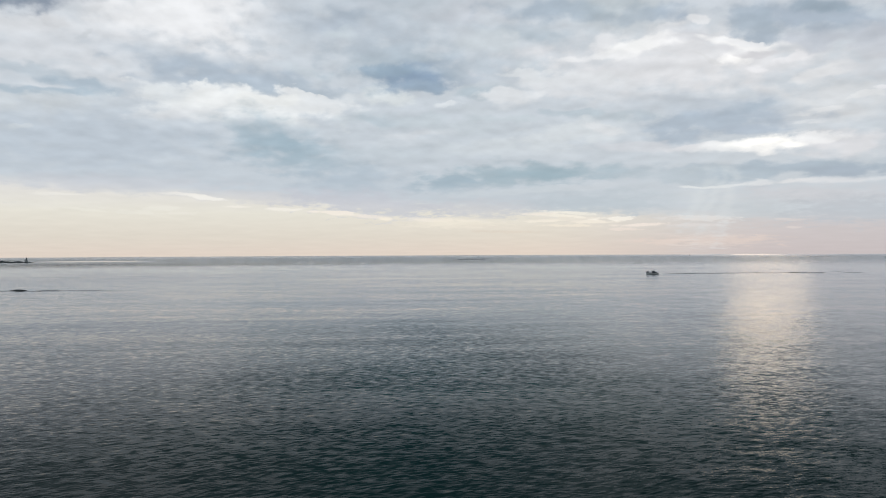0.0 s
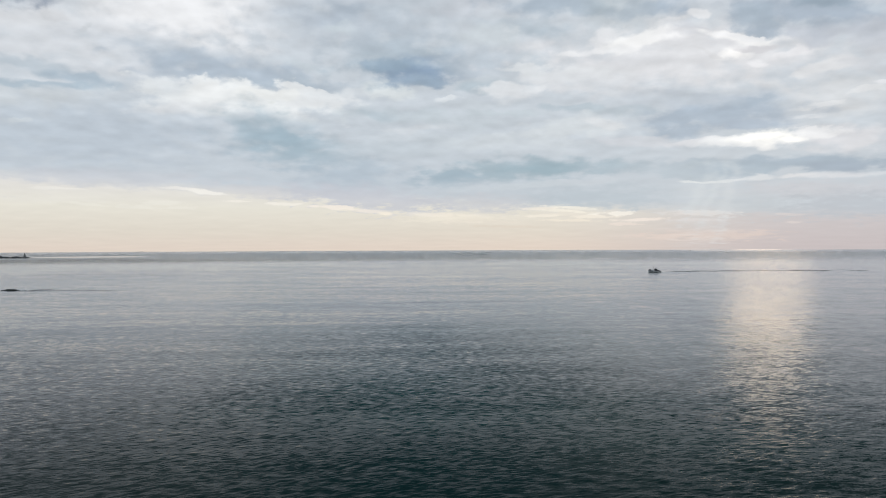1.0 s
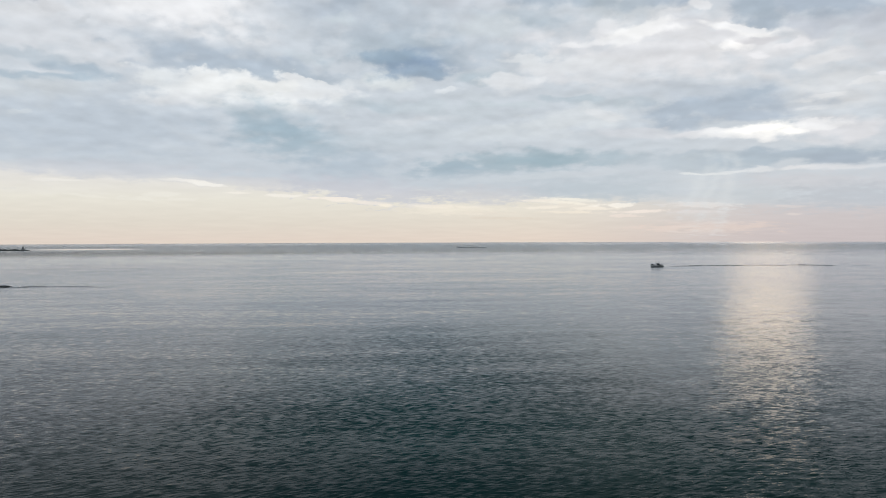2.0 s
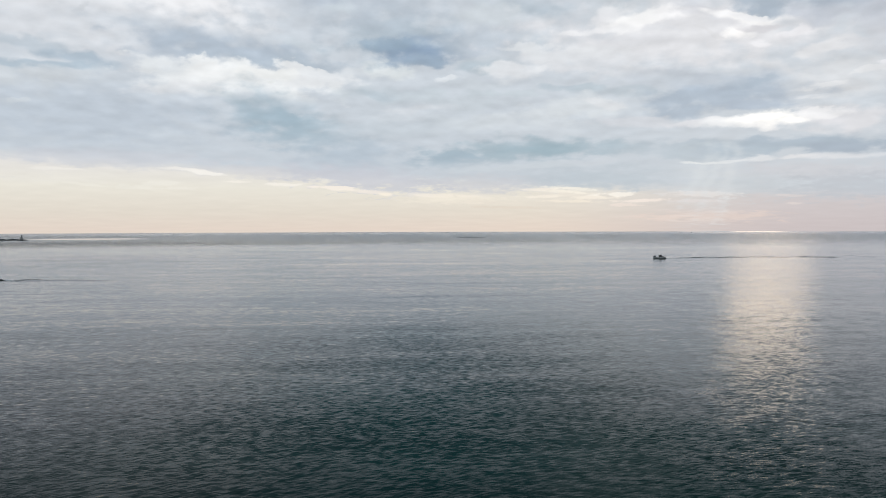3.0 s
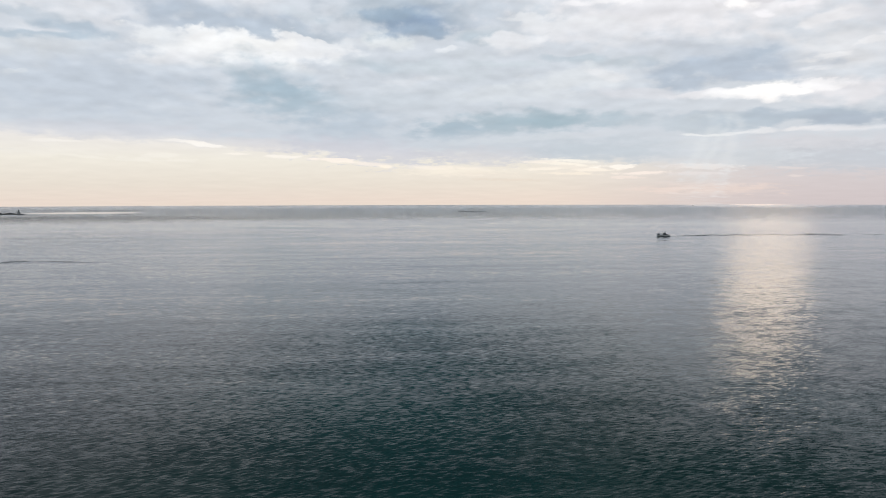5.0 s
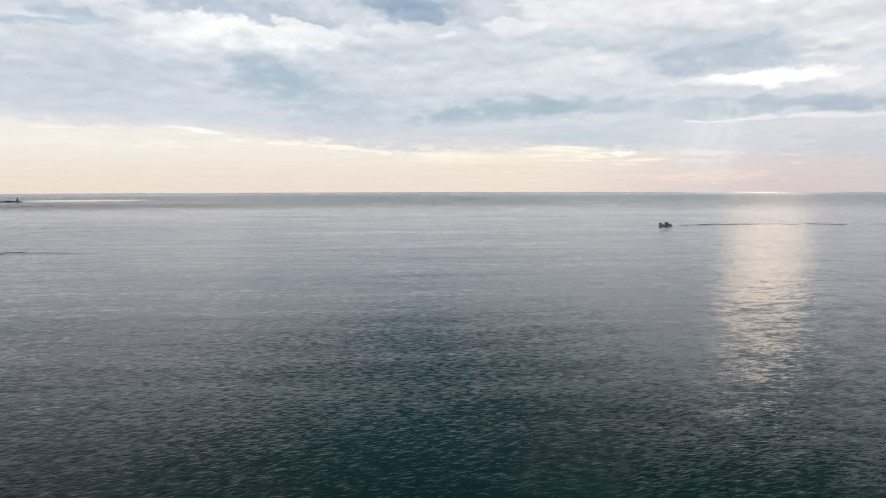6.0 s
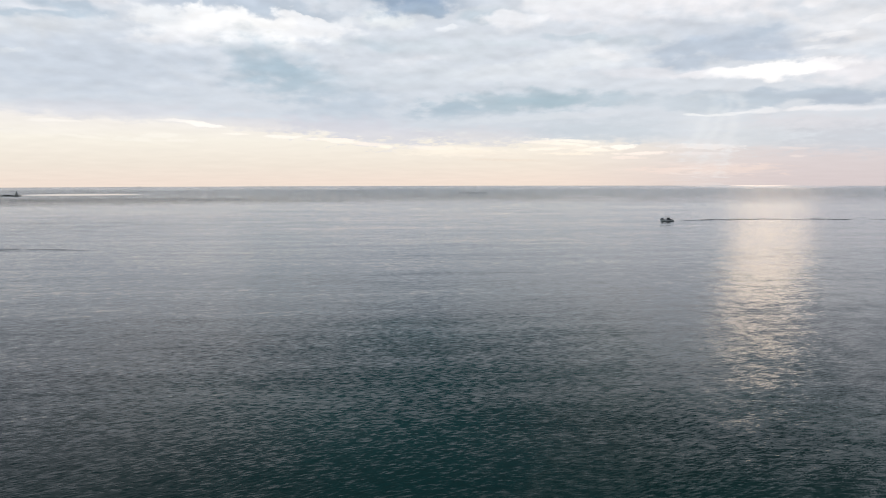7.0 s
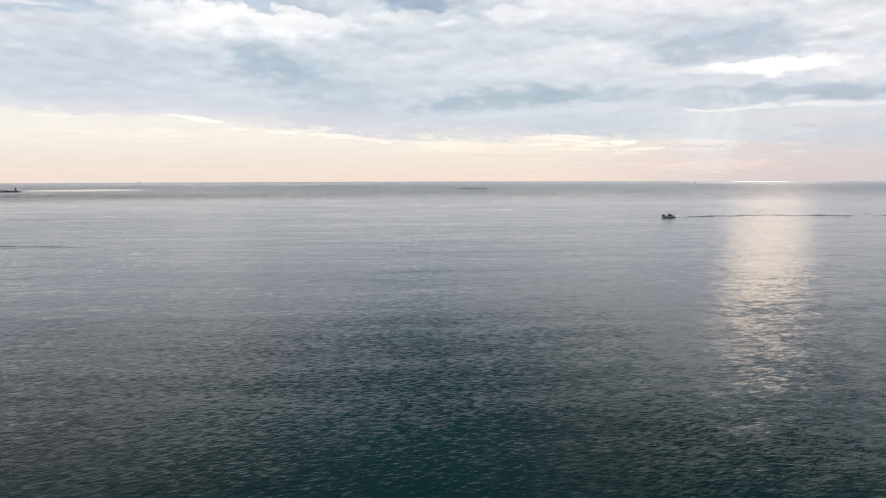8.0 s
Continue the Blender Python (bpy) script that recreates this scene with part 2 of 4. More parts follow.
# middle, light then dark
bank(9.56, 12.95, 5.68, 0.99, 0.6, (225, 228, 232), 0.85, 0.5, 0.8)
bank(12.12, 12.21, 6.24, 0.91, -2.8, (221, 224, 229), 0.7, 0.7, 0.8)
bank(6.52, 13.60, 3.06, 0.39, -4.7, (225, 229, 233), 0.8, 0.3, 0.8)
bank(2.54, 12.29, 2.61, 0.65, -0.8, (180, 194, 204), 0.8, 0.75, 0.6)
bank(4.31, 12.69, 3.13, 0.45, -1.2, (195, 204, 212), 0.6, 0.7, 0.5)
bank(5.19, 11.82, 2.61, 0.91, 3.7, (227, 230, 234), 0.85, 0.35, 0.9)
bank(0.76, 11.38, 1.31, 0.25, -0.4, (225, 230, 235), 0.8, 0.3, 0.9)
bank(2.53, 11.02, 3.26, 0.52, -0.7, (204, 212, 219), 0.6, 0.6, 0.9)
bank(21.45, 10.20, 7.37, 1.24, -8.2, (182, 194, 208), 0.85, 0.8, 0.6)
bank(22.97, 10.20, 2.28, 0.48, -4.5, (172, 187, 202), 0.8, 0.8, 0.6)
bank(17.51, 10.87, 5.94, 1.00, -3.6, (197, 205, 214), 0.7, 0.8, 0.7)
bank(10.41, 10.69, 3.04, 0.40, -2.2, (186, 199, 209), 0.8, 0.7, 0.5)
bank(13.80, 10.25, 4.56, 0.66, -2.7, (189, 201, 210), 0.7, 0.8, 0.6)
bank(19.89, 9.50, 6.37, 1.03, -0.6, (174, 188, 203), 0.9, 0.75, 0.6)
bank(22.96, 8.89, 3.51, 0.65, 0, (178, 191, 206), 0.9, 0.8, 0.6)
bank(17.90, 8.59, 3.80, 0.68, -1, (174, 188, 203), 0.85, 0.8, 0.6)
bank(-3.68, 10.31, 6.42, 0.73, 0.4, (195, 206, 214), 0.6, 0.7, 0.7)
bank(-5.00, 10.29, 2.16, 0.47, 0.6, (186, 199, 209), 0.7, 0.8, 0.7)
bank(1.20, 9.74, 5.50, 1.07, -0.5, (199, 208, 215), 0.6, 0.8, 0.8)
bank(-1.91, 9.32, 3.75, 0.52, 0.1, (215, 220, 226), 0.7, 0.5, 0.9)
bank(5.18, 10.25, 3.68, 0.51, -1.2, (196, 206, 213), 0.7, 0.7, 0.6)
bank(7.36, 7.92, 7.67, 1.36, -1.3, (207, 214, 221), 0.7, 0.8, 0.9)
bank(9.97, 8.92, 5.73, 1.14, 6.2, (216, 222, 227), 0.85, 0.5, 0.9)
bank(3.40, 7.99, 5.89, 0.95, 3.3, (209, 216, 222), 0.7, 0.5, 0.9)
bank(12.11, 9.36, 2.03, 0.40, -2.2, (225, 228, 232), 0.7, 0.4, 0.9)
bank(15.04, 7.89, 4.45, 0.70, -2.4, (211, 215, 222), 0.8, 0.4, 0.9)
# blue-grey sheet left of the middle
bank(-12.79, 8.30, 5.90, 2.69, -13.4, (168, 187, 200), 0.85, 0.9, 0.9)
bank(-11.52, 7.78, 3.25, 1.36, -10.7, (159, 181, 195), 0.7, 0.9, 0.9)
bank(-9.81, 7.08, 5.47, 1.64, 1, (174, 191, 203), 0.6, 0.9, 0.9)
bank(-7.21, 5.60, 6.66, 1.94, 0.4, (179, 193, 206), 0.7, 0.9, 0.9)
bank(-3.69, 7.80, 6.58, 1.35, 0.2, (196, 205, 213), 0.6, 0.8, 0.8)
bank(-3.68, 8.67, 4.28, 0.42, 0.3, (209, 216, 223), 0.5, 0.5, 0.9)
# long dark band over the warm strip
bank(6.04, 5.99, 9.14, 1.21, 2.1, (169, 187, 198), 0.95, 0.75, 0.6)
bank(0.73, 5.39, 3.64, 1.03, 1.7, (168, 186, 199), 0.9, 0.8, 0.6)
bank(8.66, 6.03, 4.84, 0.65, 0.8, (159, 181, 193), 0.8, 0.8, 0.8)
bank(12.94, 6.05, 4.13, 0.84, -1.6, (176, 192, 203), 0.8, 0.8, 0.7)
bank(5.15, 4.16, 10.91, 1.36, -0.6, (197, 205, 213), 0.6, 0.8, 0.8)
bank(11.65, 3.72, 8.44, 1.34, -1, (189, 200, 209), 0.8, 0.8, 0.8)
bank(6.91, 4.80, 8.31, 0.36, 3.2, (205, 213, 220), 0.7, 0.35, 0.9)
bank(11.23, 5.11, 3.02, 0.25, 1.7, (205, 212, 220), 0.7, 0.3, 0.9)
# the bright opening before the sun and the bands under it
bank(29.04, 7.28, 3.70, 1.29, -4.3, (223, 224, 229), 0.9, 0.5, 0.9)
bank(25.53, 5.95, 10.40, 0.77, -1.1, (170, 185, 199), 0.95, 0.75, 0.6)
bank(21.03, 5.56, 5.41, 1.05, 0.6, (176, 191, 204), 0.9, 0.8, 0.6)
bank(29.03, 5.55, 3.52, 0.62, -3.4, (166, 180, 195), 0.9, 0.75, 0.6)
bank(17.07, 5.71, 4.02, 1.04, -2, (187, 199, 209), 0.8, 0.8, 0.8)
bank(19.09, 7.62, 2.88, 0.40, -2.9, (225, 227, 232), 0.8, 0.5, 0.9)
bank(23.52, 7.54, 4.40, 0.64, 1.5, (243, 244, 246), 0.85, 0.7, 0.9)
bank(25.54, 7.84, 3.41, 0.44, 1, (249, 249, 249), 0.85, 0.8, 0.9)
bank(22.95, 7.41, 2.84, 0.50, 0.6, (246, 246, 246), 0.85, 0.8, 0.9)
bank(21.43, 7.50, 3.30, 0.60, 1.8, (239, 241, 244), 0.8, 0.6, 0.9)
bank(26.97, 7.90, 2.50, 0.46, 0.8, (239, 240, 243), 0.9, 0.3, 0.9)
bank(23.89, 7.71, 3.50, 0.50, 2.4, (250, 248, 243), 0.8, 0.8, 0.9, 1.25)
bank(27.29, 3.89, 8.69, 1.07, -2.3, (204, 206, 213), 0.7, 0.8, 0.8)
bank(22.93, 3.04, 5.60, 1.26, -1.6, (193, 202, 210), 0.7, 0.8, 0.8)
bank(29.01, 2.85, 5.47, 1.44, -1.9, (186, 194, 204), 0.7, 0.8, 0.8)
bank(28.34, 4.97, 5.18, 0.29, -1, (228, 229, 233), 0.6, 0.8, 0.9)
bank(23.50, 4.96, 1.28, 0.22, 5.6, (225, 228, 232), 0.7, 0.7, 0.8)
bank(25.52, 5.03, 1.77, 0.19, 3.3, (231, 232, 235), 0.65, 0.7, 0.8)
bank(21.80, 4.79, 1.81, 0.19, 5.8, (224, 228, 232), 0.8, 0.4, 0.8)
bank(19.47, 4.71, 2.39, 0.13, -1.9, (231, 235, 237), 0.8, 0.6, 0.8)
# ragged lower edge of the deck and the streaks in the warm strip
bank(-24.31, 5.02, 11.16, 0.87, -0, (207, 210, 217), 0.6, 0.9, 0.5)
bank(-12.38, 4.24, 8.20, 0.78, -3.3, (211, 211, 215), 0.6, 0.9, 0.5)
bank(-5.91, 3.85, 8.39, 1.31, -5.9, (202, 205, 214), 0.8, 0.9, 0.4)
bank(2.94, 3.39, 6.50, 1.08, -0.4, (204, 206, 212), 0.7, 0.9, 0.6)
bank(-27.89, 4.18, 2.90, 0.14, -1.1, (241, 238, 232), 0.7, 0.5, 0.8)
bank(-19.35, 4.30, 2.36, 0.12, -1.8, (244, 241, 236), 0.7, 0.5, 0.8)
bank(-17.76, 4.12, 1.90, 0.15, -5, (247, 244, 238), 0.9, 0.4, 0.8)
bank(-28.24, 3.43, 4.59, 0.38, -1.5, (236, 233, 225), 0.5, 0.6, 0.8)
bank(-26.13, 3.09, 2.56, 0.14, -3.8, (241, 238, 228), 0.5, 0.5, 0.8)
bank(-22.83, 2.99, 2.25, 0.19, -2, (240, 237, 228), 0.5, 0.5, 0.8)
bank(-20.92, 3.27, 1.85, 0.25, -1, (240, 237, 228), 0.6, 0.5, 0.8)
bank(-19.35, 2.96, 1.89, 0.15, 0.8, (242, 238, 229), 0.5, 0.5, 0.8)
bank(-15.31, 3.48, 1.46, 0.15, 0.7, (245, 240, 231), 0.8, 0.4, 0.8)
bank(-11.96, 3.38, 2.00, 0.15, 0.5, (247, 242, 233), 0.8, 0.4, 0.8)
bank(-8.09, 3.01, 2.57, 0.21, -3.8, (250, 241, 230), 0.9, 0.4, 0.8)
bank(-5.47, 2.80, 1.58, 0.16, 0, (245, 236, 226), 0.7, 0.5, 0.8)
bank(-4.50, 2.62, 0.74, 0.21, -0.1, (252, 242, 226), 0.8, 0.5, 0.8)
bank(-0.17, 2.52, 3.26, 0.22, -2.3, (249, 240, 228), 0.66, 0.7, 0.8)
bank(0.72, 2.25, 5.43, 0.54, -0.3, (246, 238, 223), 0.57, 0.6, 0.9)
bank(9.72, 2.53, 4.10, 0.61, -3.7, (239, 231, 219), 0.49, 0.9, 0.9)
bank(9.51, 2.75, 2.87, 0.16, -4.7, (251, 245, 232), 0.66, 0.7, 0.7)
bank(7.77, 2.42, 2.37, 0.16, -0.6, (249, 241, 228), 0.66, 0.7, 0.7)
bank(11.65, 2.29, 2.57, 0.16, -0.7, (249, 241, 228), 0.66, 0.7, 0.7)
bank(9.93, 2.04, 3.12, 0.16, -0.6, (248, 238, 222), 0.57, 0.7, 0.7)
bank(7.77, 2.99, 2.11, 0.16, -0.7, (249, 240, 228), 0.66, 0.6, 0.8)
bank(9.94, 2.96, 2.57, 0.16, -5.8, (251, 246, 234), 0.66, 0.5, 0.8)
bank(13.55, 2.48, 1.98, 0.20, -0.9, (252, 247, 238), 0.78, 0.5, 0.7)
bank(15.42, 2.02, 2.49, 0.16, 2.2, (247, 236, 228), 0.74, 0.7, 0.7)
bank(14.17, 1.69, 1.51, 0.16, -0.7, (243, 230, 222), 0.57, 0.7, 0.7)
bank(19.45, 2.37, 3.30, 0.30, -3.1, (231, 226, 224), 0.7, 0.5, 0.8)
bank(19.06, 1.96, 2.88, 0.15, -0.9, (227, 220, 220), 0.49, 0.7, 0.7)
bank(3.38, 1.93, 4.33, 0.22, -0.4, (235, 226, 214), 0.41, 0.7, 0.8)
bank(5.14, 1.60, 3.73, 0.16, -0.4, (224, 213, 200), 0.6, 0.7, 0.7)
bank(19.84, 0.82, 5.84, 0.62, -0.6, (222, 207, 201), 0.7, 0.8, 0.8)
bank(17.04, 0.72, 3.97, 0.31, -0.5, (226, 212, 205), 0.6, 0.7, 0.8)
bank(25.50, 2.24, 1.28, 0.12, -1.4, (212, 208, 210), 0.8, 0.5, 0.7)
bank(25.68, 1.68, 0.64, 0.12, -1.1, (214, 208, 208), 0.8, 0.5, 0.7)
# shafts of light
bank(19.39, 4.17, 0.67, 3.79, -26.7, (215, 222, 227), 0.4, 1, 1)
bank(20.33, 3.93, 0.51, 4.31, -21.7, (215, 222, 227), 0.4, 1, 1)
bank(21.33, 3.49, 0.70, 4.82, -13.6, (215, 221, 226), 0.4, 1, 1)
bank(19.85, 3.12, 3.57, 5.14, -16.4, (213, 219, 223), 0.3, 1, 1)
# unseen banks above the view: added darker and paler cloud that shapes the sea's reflections
bank(-1, 32, 16, 16, 0, (62, 114, 124), 0.95, 0.9, 0.9, ragged=False)
bank(-27, 29, 15, 15, 0, (176, 182, 188), 0.8, 0.9, 0.9, ragged=False)
bank(14, 27, 7, 14, 0, (176, 187, 189), 0.9, 0.9, 0.9, ragged=False)
bank(28, 35, 13, 17, 0, (78, 80, 84), 0.95, 0.8, 0.7, ragged=False)
# billows and wisps all over
deck = N.vec("DIVIDE", N.xyz(dx, dy), N.xyz(N.math("ADD", N.math("ABSOLUTE", dz), 0.10), N.math("ADD", N.math("ABSOLUTE", dz), 0.10), 1.0))
deck_noise = N.noise(N.vec("MULTIPLY", deck, (0.8, 1.5, 1.0)), 1.0, 7.0, 0.55, 0.6).outputs[0]
puffs = [N.noise(N.xyz(N.math("MULTIPLY", across, 1.25), N.math("MULTIPLY", N.math("ADD", rise, lift), 1.3), 11.0), 1.0, 5.0, 0.42).outputs[0] for lift in (0.0, 0.30)]
# each puff is lighter along its thin upper edge
edge = N.math("SUBTRACT", puffs[0], puffs[1])
uneven = N.math("ADD", N.math("MULTIPLY", N.math("MULTIPLY_ADD", edge, 0.6, N.math("SUBTRACT", puffs[0], 0.5)), N.fit(el, 3.0, 10.0, 0.08, 0.30)),
                N.math("MULTIPLY", N.math("SUBTRACT", deck_noise, 0.5), N.fit(el, 17.0, 30.0, 0.0, 0.9)))
uneven = N.math("ADD", uneven, 1.02)
clouds = N.mix(1.0, state["sky"], N.xyz(uneven, uneven, uneven), "MULTIPLY")
nishita = N.add("ShaderNodeTexSky")
nishita.sky_type, nishita.sun_disc = "NISHITA", False
nishita.sun_elevation, nishita.sun_rotation = radians(SUN_EL), radians(SUN_AZ)
behind = N.mix(1.0, nishita.outputs[0], (0.012, 0.012, 0.012, 1), "MULTIPLY")
sky_colour = N.mix(0.94, behind, clouds)
back = N.add("ShaderNodeBackground")
N.plug(back.inputs[0], sky_colour)
back.inputs[1].default_value = 1.0
N.plug(N.add("ShaderNodeOutputWorld").inputs[0], back.outputs[0])

sun = new("sun", bpy.data.lights.new("sun", "SUN"))
sun.data.energy, sun.data.angle, sun.data.color = 0.0095, radians(5.8), (1.0, 0.74, 0.46)
a, e = radians(SUN_AZ), radians(SUN_EL)
sun.matrix_world = look((0, 0, 60), (-math.sin(a) * math.cos(e), -math.cos(a) * math.cos(e), 60 - math.sin(e)))


# ---- materials ----
def material(name):
    m = bpy.data.materials.new(name)
    m.use_nodes = True
    n = Nodes(m.node_tree)
    s = n.add("ShaderNodeBsdfPrincipled")
    out = n.add("ShaderNodeOutputMaterial")
    n.plug(out.inputs[0], s.outputs[0])
    return m, n, s


def plain(name, colour, rough=0.5, metal=0.0, grain=8.0, spread=0.35, relief=0.01):
    """A worn surface: colour varied at two scales, a little relief."""
    m, n, s = material(name)
    at = n.add("ShaderNodeTexCoord").outputs["Object"]
    a1 = n.noise(at, grain, 6.0, 0.6).outputs[0]
    a2 = n.noise(at, grain * 0.18, 3.0, 0.5).outputs[0]
    f = n.math("ADD", n.math("MULTIPLY", a1, 0.5), n.math("MULTIPLY", a2, 0.5))
    dark = tuple(c * (1 - spread) for c in colour) + (1,)
    light = tuple(min(1, c * (1 + spread)) for c in colour) + (1,)
    n.plug(s.inputs["Base Color"], n.ramp(f, (0.3, dark), (0.7, light)))
    n.plug(s.inputs["Roughness"], n.fit(a1, 0.3, 0.7, max(0.05, rough - 0.12), min(1, rough + 0.12)))
    s.inputs["Metallic"].default_value = metal
    b = n.add("ShaderNodeBump")
    b.inputs["Strength"].default_value, b.inputs["Distance"].default_value = 0.6, relief
    n.plug(b.inputs["Height"], a1)
    n.plug(s.inputs["Normal"], b.outputs[0])
    return m


def sea_water():
    m, n, s = material("sea_water")
    at = n.add("ShaderNodeNewGeometry").outputs["Position"]
    # wind-ruffled and calm patches, some added only to shade or lighten the sea
    patches = n.noise(n.vec("MULTIPLY", at, (0.0025, 0.009, 0.0)), 1.0, 5.0, 0.55, 0.5).outputs[0]
    streaks = n.noise(n.vec("MULTIPLY", at, (0.0012, 0.012, 0.0)), 1.0, 4.0, 0.6, 0.3).outputs[0]
    rough_patch = n.fit(n.math("ADD", n.math("MULTIPLY", patches, 0.5), n.math("MULTIPLY", streaks, 0.5)), 0.40, 0.60, 0.72, 1.2)
    wind = {"v": rough_patch}

    def slick_or_tone(x, y, w, h, amount, tilt=0.0):
        wind["v"] = n.math("MULTIPLY_ADD", n.puff(at, x, y, w, h, tilt), amount, wind["v"])

    slick_or_tone(300, 2300, 4200, 1150, 0.9)
    slick_or_tone(60, 1420, 720, 620, 0.6)
    # near patches placed for tone: a dark middle, a paler column beside it
    slick_or_tone(0, 148, 52, 128, 0.90)
    slick_or_tone(58, 210, 22, 130, -0.75, -14)
    slick_or_tone(66, 88, 55, 45, 0.35)
    slick_or_tone(-75, 160, 45, 110, -0.25)
    slick_or_tone(-20, 190, 70, 40, 0.3)
    slick_or_tone(-957.51, 1986.32, 209.33, 184.09, -3.6)
    # ruffled further on the left to darken the water there
    slick_or_tone(-700, 1330, 700, 360, 2.0)
    slick_or_tone(-430, 820, 480, 420, 1)
    slick_or_tone(-290, 540, 250, 340, 1.8)
    # calmed so that the tilted glint patch further down stays bright
    slick_or_tone(1895, 4464, 500, 1200, -6, -23)
    slick_or_tone(-163.93, 611.1, 16.28, 10.46, -0.9)
    slick_or_tone(-147.24, 665.65, 13.39, 10.47, -0.8)
    slick_or_tone(-197.71, 647.4, 11.52, 9.86, -0.6)
    slick_or_tone(-106.46, 586.12, 7.81, 7.97, -0.6)
    slick_or_tone(-38.02, 953.53, 8.75, 22.36, -0.7)
    slick_or_tone(-91.28, 713.14, 11.24, 12.12, -0.5)
    slick_or_tone(310.75, 1681.35, 112.47, 145.33, -0.9)
    slick_or_tone(-185.73, 431.95, 61.26, 12.28, 0.35)
    slick_or_tone(552.04, 1111.23, 121.12, 61.64, 0.5)
    slick_or_tone(28.07, 590.43, 79.31, 16.19, -0.4)
    slick_or_tone(-37.35, 971.85, 8.93, 20.94, -1.2)
    slick_or_tone(-24.77, 919.72, 10.55, 18.66, -1.2)
    slick_or_tone(-0.1, 904.67, 9.96, 18.02, -1.2)
    slick_or_tone(68.1, 1037.5, 10.58, 24.01, -1.2)
    slick_or_tone(66.52, 821.22, 8.28, 14.71, -1.2)
    slick_or_tone(105.33, 1107.9, 7.74, 27.52, -1.2)
    slick_or_tone(-112.16, 722.2, 6.5, 11.2, -1.2)
    slick_or_tone(312.98, 1439.42, 34.25, 47.32, -1.2)
    gust = n.noise(n.vec("MULTIPLY", at, (0.022, 0.055, 0.0)), 1.0, 5.0, 0.62, 0.4).outputs[0]
    away = n.add("ShaderNodeVectorMath", operation="LENGTH")
    n.plug(away.inputs[0], at)
    away = away.outputs["Value"]
    gusty = n.math("MULTIPLY_ADD", n.fit(gust, 0.32, 0.68, -0.42, 0.42, False), n.fit(away, 900.0, 2000.0, 1.0, 0.25), 1.0)
    ruffle = n.math("MAXIMUM", n.math("MULTIPLY", wind["v"], gusty), 0.04)

    level = n.vec("MULTIPLY", at, (1.0, 1.0, 0.0))

    def train(turn, length, stretch, detail, rough, steepness):
        """Short-crested waves that run towards turn, in degrees from +y: the slope they give."""
        c, t = math.cos(radians(turn)), math.sin(radians(turn))
        p = n.add("ShaderNodeMapping")
        p.vector_type = "TEXTURE"
        n.plug(p.inputs[0], level)
        p.inputs[1].default_value, p.inputs[2].default_value, p.inputs[3].default_value = (turn * 0.37, 5.1 * length, turn * 0.11), (0, 0, radians(-turn)), (length * stretch, length, 1.0)
        h = n.noise(p.outputs[0], 1.0, detail, rough).outputs[0]
        push = n.math("MULTIPLY", n.math("SUBTRACT", h, 0.5), steepness)
        lean = n.add("ShaderNodeVectorMath", operation="SCALE")
        lean.inputs[0].default_value = (t, c, 0.0)
        n.plug(lean.inputs["Scale"], push)
        return lean.outputs[0]

    def scaled(v, k):
        f = n.add("ShaderNodeVectorMath", operation="SCALE")
        n.plug(f.inputs[0], v)
        n.plug(f.inputs["Scale"], k)
        return f.outputs[0]

    # ripples: crossing trains of short waves
    short = n.vec("ADD", n.vec("ADD", train(-28, 0.33, 5.0, 1.0, 0.45, 0.62), train(4, 0.29, 5.0, 1.0, 0.45, 0.52)), train(-52, 0.32, 3.4, 0.0, 0.6, 0.22))
    steep = n.math("MULTIPLY", n.math("MULTIPLY_ADD", ruffle, n.fit(away, 400.0, 900.0, 0.25, 1.0), n.fit(away, 400.0, 900.0, 0.65, 0.0)), n.math("ADD", n.fit(away, 110.0, 310.0, 1.0, 0.30), n.fit(away, 1000.0, 1700.0, 0.0, 2.2)))
    parts = n.add("ShaderNodeSeparateXYZ")
    n.plug(parts.inputs[0], scaled(short, steep))
    # ripple slopes are biased towards -y, more where ruffled, to darken the water
    biased_slope = n.math("SUBTRACT", n.math("ADD", n.math("MULTIPLY", n.math("MINIMUM", parts.outputs[1], 0.0), n.fit(away, 90.0, 350.0, 0.8, 1.0)), n.math("MULTIPLY", n.math("MAXIMUM", parts.outputs[1], 0.0), n.fit(away, 90.0, 350.0, 0.62, 0.30))), n.math("MULTIPLY", ruffle, n.fit(away, 70.0, 420.0, 0.030, 0.012)))
    # glint put in by hand: a far patch is tilted to mirror the bright opening
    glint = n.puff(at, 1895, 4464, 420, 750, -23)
    biased_slope = n.math("MULTIPLY_ADD", glint, -0.0638, biased_slope)
    leaning = n.xyz(parts.outputs[0], biased_slope, 0.0)
    # longer waves and groups of waves, seen farther out
    long = n.vec("ADD", n.vec("ADD", train(-26, 0.75, 3.8, 1.0, 0.5, 0.22), train(-16, 2.6, 4.5, 2.0, 0.6, 0.13)), train(-5, 16.0, 8.0, 2.0, 0.6, 0.12))
    groups = scaled(long, n.math("MULTIPLY", n.fit(away, 80.0, 300.0, 0.8, 1.0), n.fit(away, 900.0, 2600.0, 1.0, 0.45)))
    # ripples that lean sideways spread the sun's path
    sideways = n.vec("ADD", train(84, 0.24, 1.0, 1.0, 0.6, 0.42), train(80, 6.0, 1.0, 3.0, 0.55, 0.24))
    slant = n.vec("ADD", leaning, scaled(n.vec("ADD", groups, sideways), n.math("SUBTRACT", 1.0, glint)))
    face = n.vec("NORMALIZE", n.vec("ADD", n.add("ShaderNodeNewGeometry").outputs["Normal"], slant))
